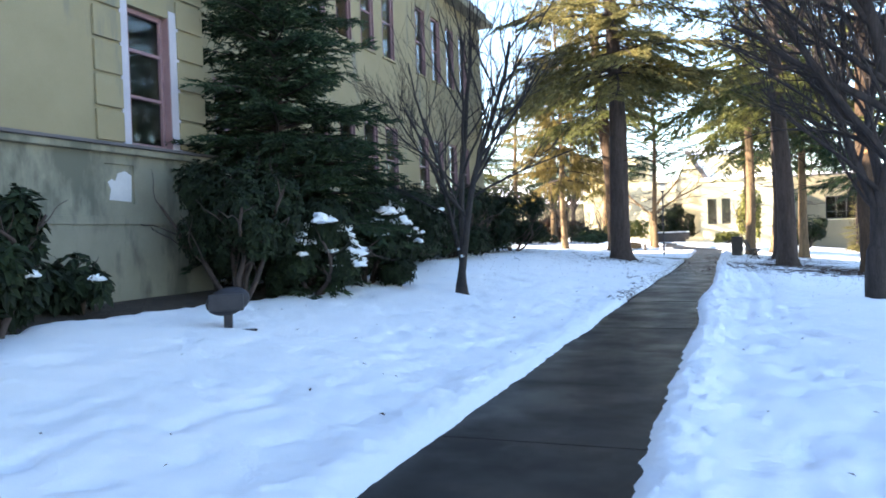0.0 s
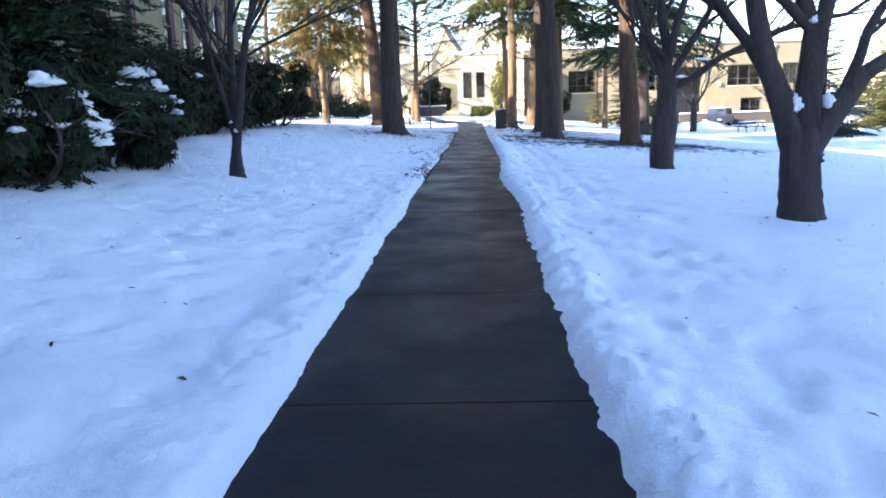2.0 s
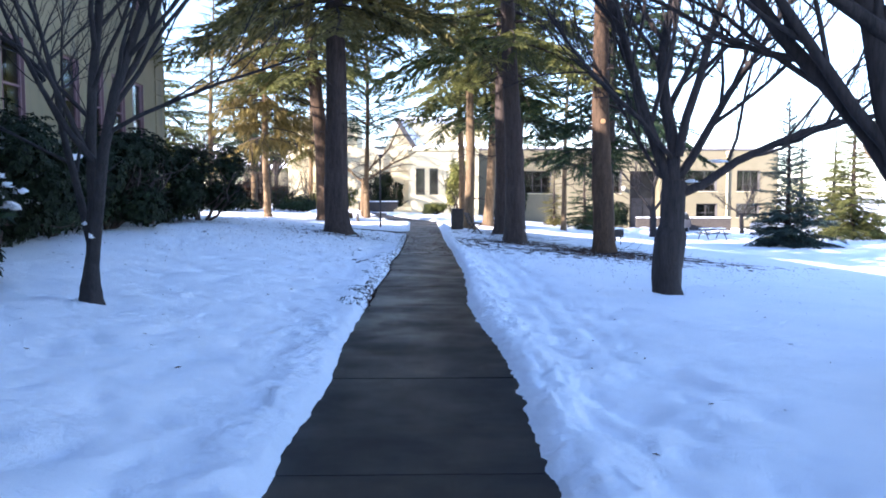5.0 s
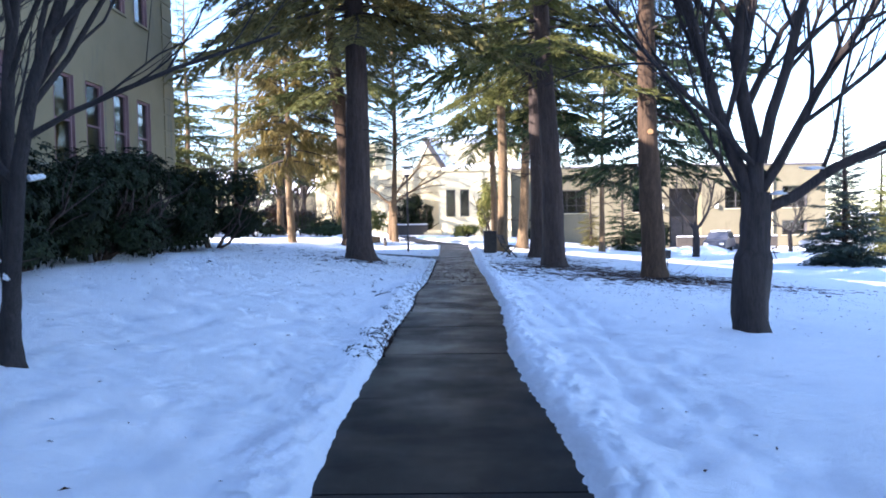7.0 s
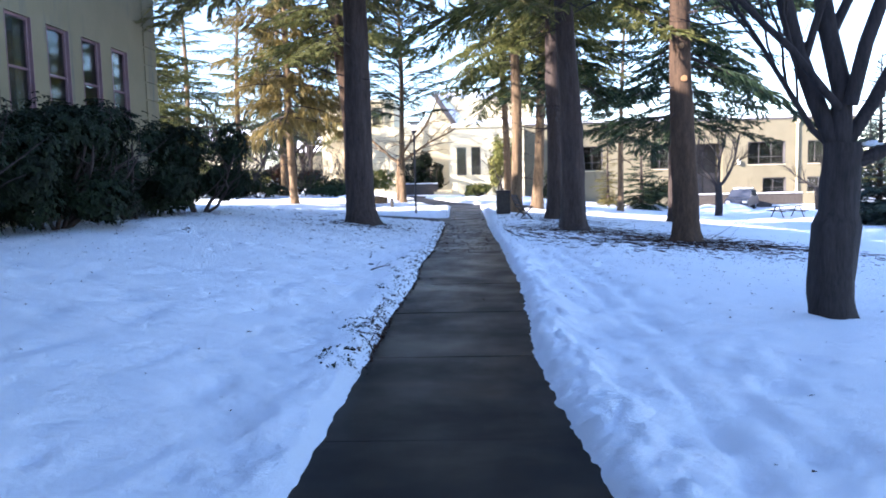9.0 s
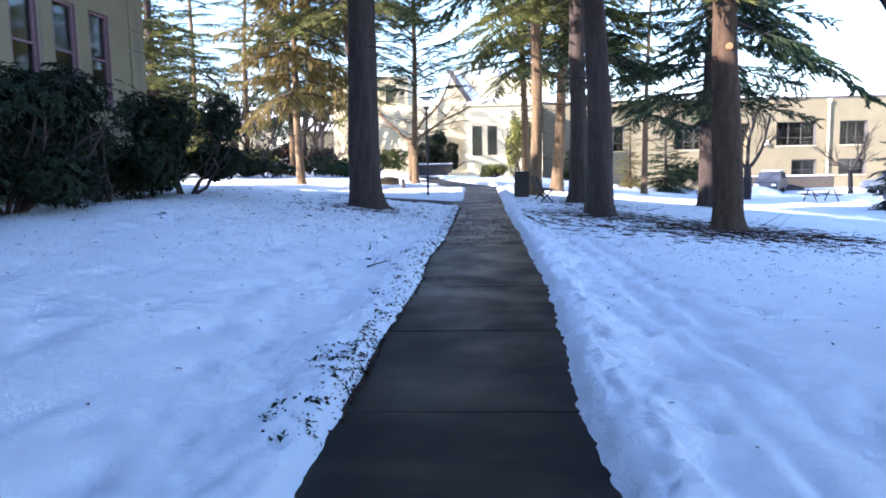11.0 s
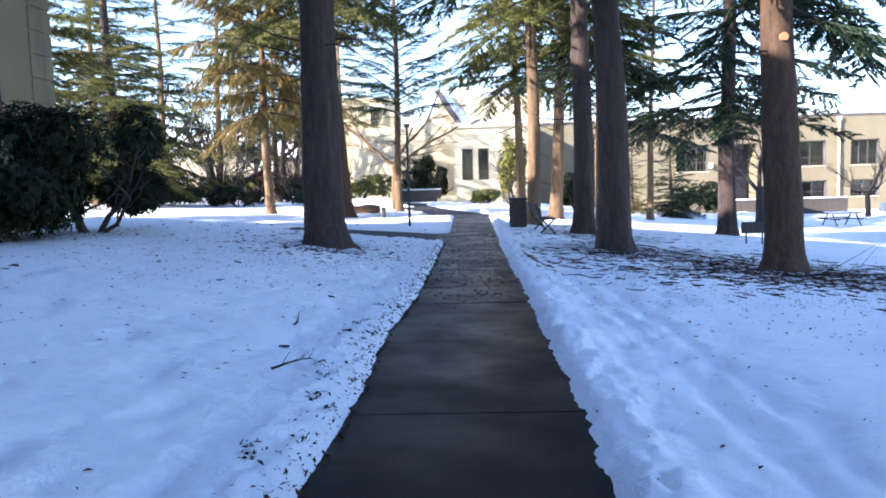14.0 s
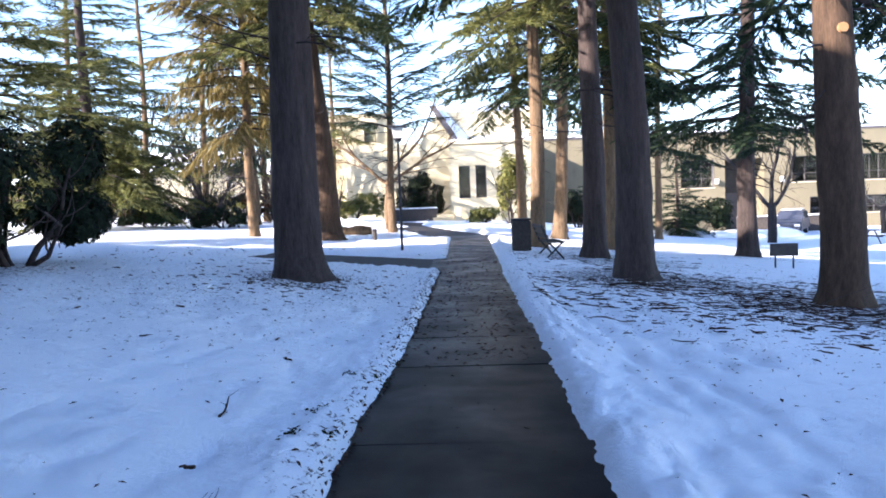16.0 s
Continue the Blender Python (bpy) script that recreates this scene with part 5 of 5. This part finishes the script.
def litter_bin(x, y):
    z = ground_at(x, y) - 0.04
    c = base("litter_bin", (x, y, z), "square brown slatted litter bin beside the walk", "bin")
    b = box(bmesh.new(), -0.25, -0.25, 0.04, 0.25, 0.25, 0.92, 0.02)
    part("body", b, RUST, c)
    for sx, sy in ((0, -1), (0, 1), (-1, 0), (1, 0)):
        for k in range(5):
            o = -0.2 + k * 0.1
            lo = (o - 0.042, sy * 0.262 - 0.01, 0.06) if sx == 0 else (sx * 0.262 - 0.01, o - 0.042, 0.06)
            hi = (o + 0.042, sy * 0.262 + 0.01, 0.90) if sx == 0 else (sx * 0.262 + 0.01, o + 0.042, 0.90)
            block("slat", lo, hi, RUST, c, bevel=0.005)
    block("lid", (-0.29, -0.29, 0.922), (0.29, 0.29, 0.99), METAL, c, bevel=0.02)


def park_bench(x, y, turn):
    z = ground_at(x, y) - 0.03
    c = base("park_bench", (x, y, z), "slatted park bench on dark metal legs beside the bin", "bench", turn=turn)
    for s in (-0.62, 0.62):
        b = rod(bmesh.new(), (s, -0.24, 0), (s, 0.18, 0.48), 0.025)
        rod(b, (s, 0.26, 0), (s, -0.20, 0.44), 0.025)
        rod(b, (s, 0.16, 0.42), (s, 0.36, 0.92), 0.025)
        part("leg", b, METAL, c)
    for k in range(4):
        block("seat_slat", (-0.75, -0.25 + k * 0.115, 0.44), (0.75, -0.155 + k * 0.115, 0.48), RUST, c, bevel=0.008)
    for k in range(3):
        block("back_slat", (-0.75, 0.20 + k * 0.055, 0.56 + k * 0.13), (0.75, 0.235 + k * 0.055, 0.66 + k * 0.13), RUST, c, bevel=0.008)


def sign_panel(x, y):
    z = ground_at(x, y) - 0.03
    c = base("sign_panel", (x, y, z), "dark blank sign panel on two thin legs in the snow", "sign", turn=-8)
    block("board", (-0.36, -0.03, 0.36), (0.36, 0.03, 0.70), RUST, c, bevel=0.01)
    for s in (-0.22, 0.24):
        block("leg", (s - 0.02, -0.028, 0), (s + 0.02, 0.012, 0.358), METAL, c, bevel=0.004)


def path_lamp(x, y):
    z = ground_at(x, y) - 0.04
    c = base("path_lamp", (x, y, z), "slim dark path lamp with a flat cap over frosted glass", "lamp")
    part("pole", rod(bmesh.new(), (0, 0, 0), (0, 0, 3.35), 0.042, 0.036, 12), METAL, c)
    part("collar", rod(bmesh.new(), (0, 0, 3.30), (0, 0, 3.42), 0.08, 0.13, 12), METAL, c)
    b = bmesh.new()
    bmesh.ops.create_cone(b, cap_ends=True, segments=4, radius1=0.16, radius2=0.24, depth=0.30, matrix=Matrix.Translation((0, 0, 3.57)) @ Matrix.Rotation(radians(45), 4, "Z"))
    part("glass", b, LAMPGLASS, c, "frosted glass box")
    block("cap", (-0.27, -0.27, 3.722), (0.27, 0.27, 3.78), METAL, c, bevel=0.02)


def log(x, y):
    z = ground_at(x, y)
    c = base("log", (x, y, z), "weathered log lying half in the snow", "log", turn=8)
    t = Tubes()
    n = 12
    xs = np.linspace(-0.75, 0.75, n)
    t.add(np.stack([xs, 0.03 * np.sin(xs * 4), 0.16 + 0 * xs], 1), 0.2 + 0.03 * np.sin(xs * 7), 12, trunk_wobble(n, 12, np.random.default_rng(3), 0, 0.05))
    t.make("wood", BARK_RED_LIT, c)
    for s in (-1, 1):
        part("cut_end", rod(bmesh.new(), (s * 0.735, 0, 0.16), (s * 0.752, 0, 0.16), 0.19, 0.19, 14), CUTWOOD, c)


def bollard(x, y):
    z = ground_at(x, y) - 0.03
    c = base("bollard", (x, y, z), "short dark post in the snow", "post")
    part("post", rod(bmesh.new(), (0, 0, 0), (0, 0, 0.42), 0.09, 0.08, 12), RUST, c)
    part("cap", rod(bmesh.new(), (0, 0, 0.422), (0, 0, 0.46), 0.10, 0.06, 12), METAL, c)


def picnic_table(x, y, turn):
    z = ground_at(x, y) - 0.03
    c = base("picnic_table", (x, y, z), "brown picnic table with snow on its top", "table", turn=turn)
    for k in range(4):
        block("top_board", (-0.95, -0.38 + k * 0.195, 0.70), (0.95, -0.195 + k * 0.195, 0.74), RUST, c, bevel=0.008)
    for s in (-0.75, 0.62):
        block("bench_board", (-0.95, s, 0.42), (0.95, s + 0.22, 0.46), RUST, c, bevel=0.008)
    for s in (-0.7, 0.7):
        b = rod(bmesh.new(), (s, -0.7, 0), (s, -0.2, 0.70), 0.035)
        rod(b, (s, 0.7, 0), (s, 0.2, 0.70), 0.035)
        rod(b, (s, -0.8, 0.40), (s, 0.8, 0.40), 0.035)
        part("leg_frame", b, RUST, c)
    block("snow_cap", (-0.9, -0.36, 0.743), (0.85, 0.34, 0.82), SNOW, c, "snow on the table top", 0.03)


def car(x, y, turn, mat, label, tall=0.0):
    z = ground_at(x, y) - 0.02
    c = base("car", (x, y, z), label, "car", "parked cars", turn=turn)
    side = [(-2.2, 0.35), (-2.2, 0.78), (-2.05, 0.92), (-1.0, 1.02), (-0.35, 1.48 + tall), (1.35, 1.52 + tall), (1.95, 1.05 + tall * 0.6), (2.2, 0.98), (2.25, 0.40)]
    bm = bmesh.new()
    ring = []
    for s, ins in ((-0.86, 0), (0.86, 0)):
        ring.append([bm.verts.new((px, s * (1.0 if pz < 1.04 else 0.84), pz)) for px, pz in side])
    bm.faces.new(ring[0])
    bm.faces.new(ring[1][::-1])
    n = len(side)
    for i in range(n):
        bm.faces.new((ring[0][i], ring[0][(i + 1) % n], ring[1][(i + 1) % n], ring[1][i])[::-1])
    bmesh.ops.bevel(bm, geom=bm.edges[:], offset=0.05, segments=2, affect="EDGES")
    bmesh.ops.recalc_face_normals(bm, faces=bm.faces[:])
    part("body", bm, mat, c, smooth=False)
    for s in (-0.80, 0.80):
        k = 1 if s > 0 else -1
        for q in ([(-0.72, 1.06), (-0.30, 1.42 + tall), (0.42, 1.44 + tall), (0.42, 1.06)], [(0.52, 1.06), (0.52, 1.44 + tall), (1.28, 1.43 + tall), (1.62, 1.08)]):
            vs = [(px, s * 0.985 if pz > 1.1 else s * 1.02, pz) for px, pz in q] + [(px, (s * 0.985 if pz > 1.1 else s * 1.02) - 0.05 * k, pz) for px, pz in q]
            solid("side_window", vs, [(0, 1, 2, 3), (7, 6, 5, 4), (0, 4, 5, 1), (1, 5, 6, 2), (2, 6, 7, 3), (3, 7, 4, 0)], RUBBER, c)
        for wx in (-1.4, 1.4):
            w = part("wheel", rod(bmesh.new(), (wx, s * 0.98, 0.33), (wx, s * 0.98 - 0.22 * k, 0.33), 0.33, 0.33, 20), RUBBER, c)
            part("rim", rod(bmesh.new(), (wx, s * 0.99, 0.33), (wx, s * 0.985 - 0.02 * k, 0.33), 0.19, 0.20, 14), CARPAINT, w)
    for s in (-0.6, 0.6):
        block("headlight", (-2.235, s - 0.17, 0.62), (-2.17, s + 0.17, 0.78), LAMPGLASS, c, bevel=0.02)
        block("tail_light", (2.21, s - 0.15, 0.70), (2.28, s + 0.15, 0.90), BRICK, c, bevel=0.02)
    block("snow_cap", (-0.3, -0.62, 1.535 + tall), (1.3, 0.62, 1.60 + tall), SNOW, c, "snow on the car's roof", 0.025)


def snow_bank(x, y, rx, ry, h, seed):
    rng = np.random.default_rng(seed)
    n, k = 26, 40
    vs = []
    z0 = ground_at(x, y) - 0.1
    for i in range(n):
        r = 1 - i / (n - 1)
        for j in range(k):
            a = 2 * math.pi * j / k
            px, py = r * rx * math.cos(a), r * ry * math.sin(a)
            vs.append((px, py, h * (1 - r * r) * (0.75 + 0.5 * float(fbm(np.array([px * 0.9 + seed]), np.array([py * 0.9]), 3, 4)[0]) + 0.25)))
    fs = [(i * k + j, i * k + (j + 1) % k, (i + 1) * k + (j + 1) % k, (i + 1) * k + j) for i in range(n - 1) for j in range(k)]
    ob = solid("snow_bank", vs, fs, SNOW, None, smooth=True)
    ob.matrix_basis = pose(x, y, z0)
    tagged(ob, "ploughed bank of snow before the wing", "snow bank", "snow banks")


flood_light(-4.46, 8.72)
litter_bin(1.62, 42.0)
park_bench(2.3, 40.4, 96)
sign_panel(8.6, 40.4)
path_lamp(-1.95, 42.4)
log(-4.9, 52.3)
bollard(-3.5, 48.2)
picnic_table(20.6, 60.5, 10)
car(28.8, 67.5, 4, CARPAINT, "silver parked estate car with snow on its roof", 0.12)
car(21.6, 71.5, 60, CARDARK, "dark parked car half hidden behind the lawn trees", 0.1)
car(33.6, 70.5, 8, CARPAINT, "grey parked car beyond the spruce", 0.05)
car(-24.5, 88.0, 15, BRICK, "red parked car far among the trees")
car(-21.0, 90.0, 80, WHITE, "white parked van far among the trees", 0.5)
for k, (sx, sy, rx, ry, h) in enumerate(((13.5, 66.5, 3.2, 1.4, 0.55), (19.0, 69.5, 3.0, 1.3, 0.7), (22.5, 64.5, 2.6, 1.0, 0.22), (-6.5, 62, 3.2, 1.5, 0.45), (3.4, 62, 2.6, 1.6, 0.4))):
    snow_bank(sx, sy, rx, ry, h, 5 + k)


def low_wall(x0, y0, x1, y1, h, mat, label):
    z = ground_at((x0 + x1) / 2, (y0 + y1) / 2) - 0.2
    c = base("low_wall", (x0, y0, z), label, "wall", kind="structure", turn=math.degrees(math.atan2(y1 - y0, x1 - x0)))
    ln = math.hypot(x1 - x0, y1 - y0)
    block("body", (0, -0.15, 0), (ln, 0.15, h), mat, c, bevel=0.02)
    block("coping", (-0.03, -0.19, h + 0.002), (ln + 0.03, 0.19, h + 0.09), DARKROOF, c, bevel=0.02)
    block("snow_cap", (0.02, -0.17, h + 0.093), (ln - 0.02, 0.17, h + 0.17), SNOW, c, "snow along the top", 0.03)


low_wall(19.0, 74.5, 27.3, 74.0, 1.2, RUST, "low dark ramp wall beside the wing's entrance")
low_wall(-5.5, 72.6, -2.2, 73.4, 0.95, RUST, "low dark wall by the hall's door")

# steps to the hall door
st = base("entrance_steps", (-1.75, 72.6, ground_at(-1.75, 72.6) - 0.1), "pale concrete steps at the hall's door", "steps")
for k in range(3):
    block("step", (-0.75, 0.32 * k, 0), (0.75, 1.4, 0.17 * (k + 1) - (0.003 if k == 0 else 0)), HALL, st, bevel=0.015) if k == 0 else block("step", (-0.75, 0.32 * k, 0.17 * k + 0.001), (0.75, 1.4, 0.17 * (k + 1)), HALL, st, bevel=0.015)
block("pedestal", (0.8, 0.0, 0), (1.25, 0.9, 1.05), HALL, st, bevel=0.03)

# ---- fallen leaves, needles and twigs ----
def scatter(name, spots, size, mat, seed, label, flat=0.35):
    rng = np.random.default_rng(seed)
    p = np.array(spots)
    n = len(p)
    z = np.maximum(snow_height(p[:, 0], p[:, 1]), np.where((np.abs(p[:, 0]) < 0.8) & (p[:, 1] < 52), 0.0, -9)) + 0.006
    a, ln = rng.uniform(0, 2 * np.pi, n), size * rng.uniform(0.5, 1.6, n)
    w = ln * rng.uniform(0.25, 0.55, n)
    d = np.stack([np.cos(a), np.sin(a), rng.uniform(-0.1, flat, n)], 1)
    s = np.stack([-np.sin(a), np.cos(a), rng.uniform(-flat, flat, n)], 1)
    c = np.stack([p[:, 0], p[:, 1], z], 1)
    up = np.array([0, 0, 1.0])
    q = np.stack([c - d * ln[:, None] / 2, c + s * w[:, None] / 2 + up * ln[:, None] * 0.12, c + d * ln[:, None] / 2, c - s * w[:, None] / 2 + up * ln[:, None] * 0.12], 1)
    ids = np.arange(n * 4).reshape(n, 4)
    ob = solid(name, q.reshape(-1, 3), np.concatenate([ids[:, [0, 1, 2]], ids[:, [0, 2, 3]]]), mat, None)
    return tagged(ob, label, "litter", kind="stuff")


rng_s = np.random.default_rng(77)
spots = []
for cx, cy, sx, sy, n in ((4.4, 33.0, 2.6, 3.2, 4200), (6.4, 29.2, 2.4, 2.0, 2200), (-2.2, 31.6, 1.3, 1.6, 500), (3.4, 41, 2.2, 3.0, 900), (-4.0, 31, 2.2, 5, 1200), (-7.2, 24, 0.8, 5, 400), (5.5, 25, 3.0, 3.0, 500)):
    spots += [(float(a), float(b)) for a, b in zip(rng_s.normal(cx, sx, n), rng_s.normal(cy, sy, n))]
spots = [s for s in spots if s[0] > -8.5]
scatter("needle_litter", spots, 0.036, DRYLEAF, 5, "brown needles and bits strewn on the snow")
spots = [(float(a), float(b)) for a, b in zip(rng_s.uniform(-0.7, 0.8, 900), 26.6 + 20 * rng_s.beta(1.1, 1.7, 900))]
scatter("path_leaves", spots, 0.05, DRYLEAF, 6, "brown leaf bits on the damp walk")
spots = [(float(edge_left(np.array([b]))[0] - abs(a)), float(b)) for a, b in zip(rng_s.normal(0.02, 0.10, 1500), np.concatenate([rng_s.normal(18.2, 0.6, 350), rng_s.uniform(19, 36, 1150)]))]
scatter("edge_leaves", spots, 0.036, DRYLEAF, 7, "dark leaves poking out of the snow along the walk", 0.9)
spots = [(float(a), float(b)) for a, b in zip(rng_s.uniform(-6, 6, 260), rng_s.uniform(4, 30, 260)) if abs(a) > 1.0]
scatter("stray_leaves", spots, 0.042, DRYLEAF, 8, "stray leaves and twigs on the snow")
tufts = [(float(rng_s.uniform(-0.42, -0.06)), float(rng_s.normal(17.9, 0.8))) for _ in range(15)] + [(float(rng_s.uniform(-0.40, -0.05)), float(rng_s.uniform(19.5, 27))) for _ in range(16)]
spots = [(float(edge_left(np.array([cy]))[0] + cx + rng_s.normal(0, 0.035)), float(cy + rng_s.normal(0, 0.05))) for cx, cy in tufts for _ in range(16)]
scatter("ground_ivy", spots, 0.036, LEAF, 9, "dark green ivy tufts poking through the snow at the walk's edge", 0.9)
# needle strings and fine fallen branchlets drawn out across the slope under the conifers
streaks = Tubes()
for cx, cy, sx, sy, n in ((4.6, 32.2, 2.2, 2.0, 950), (6.6, 29.9, 1.8, 1.0, 520), (3.4, 39.5, 1.6, 2.0, 120), (-2.6, 31.6, 0.8, 0.8, 110), (-4.5, 34.0, 2.0, 4.0, 130)):
    for _ in range(n):
        sx0, sy0 = rng_s.normal(cx, sx), rng_s.normal(cy, sy)
        if abs(sx0) < 1.15 or sx0 < -8.3:
            continue
        sa, sl = rng_s.normal(-0.12, 0.7), min(rng_s.gamma(2.0, 0.07) + 0.04, 0.3 if sx0 > 0 else 0.09)
        u = np.linspace(-0.5, 0.5, 6)
        px = sx0 + u * sl * math.cos(sa) + rng_s.normal(0, 0.014, 6)
        py = sy0 + u * sl * math.sin(sa) + rng_s.normal(0, 0.02, 6)
        streaks.add(np.stack([px, py, snow_height(px, py) + 0.006], 1), rng_s.uniform(0.003, 0.010) * (1 - 1.7 * np.abs(u) ** 1.5) + 0.002, 4)
tagged(streaks.make("needle_strings", DRYLEAF, None), "dark strings of needles and branchlets on the snow", "litter", kind="stuff")
for k, (bx, by, ang, ln) in enumerate(((4.2, 31.0, -8, 2.4), (5.4, 30.2, -4, 1.6), (2.6, 33.2, 12, 1.1), (7.6, 30.6, 6, 1.3))):
    g = base("fallen_branch", (bx, by, ground_at(bx, by) + 0.015), "long thin fallen branch on littered snow", "branch", "fallen branches", turn=ang)
    tt = Tubes()
    twig_tree(tt, (0, 0, 0), (1, 0.05, -0.02), ln, 0.022, 2, np.random.default_rng(40 + k), dict(levels=3, kids=(0, 0, 5), spread=(0.3, 0.7), bend=0.2, lift=0.0))
    tt.make("wood", TWIG, g)
for k, (bx, by, ang, ln) in enumerate(((-1.35, 22.6, 20, 0.32), (-1.6, 24.4, 60, 0.25))):
    g = base("fallen_twig", (bx, by, ground_at(bx, by) + 0.01), "broken dark twig lying on the snow", "twig", "fallen twigs", turn=ang)
    tt = Tubes()
    twig_tree(tt, (0, 0, 0), (1, 0.1, 0.12), ln, 0.012, 2, np.random.default_rng(k), dict(levels=3, kids=(0, 0, 4), spread=(0.4, 0.9), bend=0.4, lift=0.0))
    tt.make("wood", TWIG, g)

# ---- slabs of the walk ----
pavement = tagged(new("pavement"), "damp dark concrete walk of long slabs", "pavement", kind="structure")
joints = [-6, -4.7, -2.5, -0.3, 1.9, 4.1, 6.3, 8.5, 10.7, 12.98, 15.28, 17.4, 19.58, 21.9, 24.2, 26.5]
while joints[-1] < 52.0:
    joints.append(joints[-1] + 1.52)
for k, (a, b) in enumerate(zip(joints, joints[1:])):
    bm = box(bmesh.new(), -0.84, a + 0.0035, -0.12, 0.96, b - 0.0035, 0.0, 0.006)
    s = part("slab", bm, SLAB, pavement)
    s.matrix_basis = pose(0, 0, random.uniform(-0.003, 0.002), 0, random.uniform(-0.2, 0.2), 0)
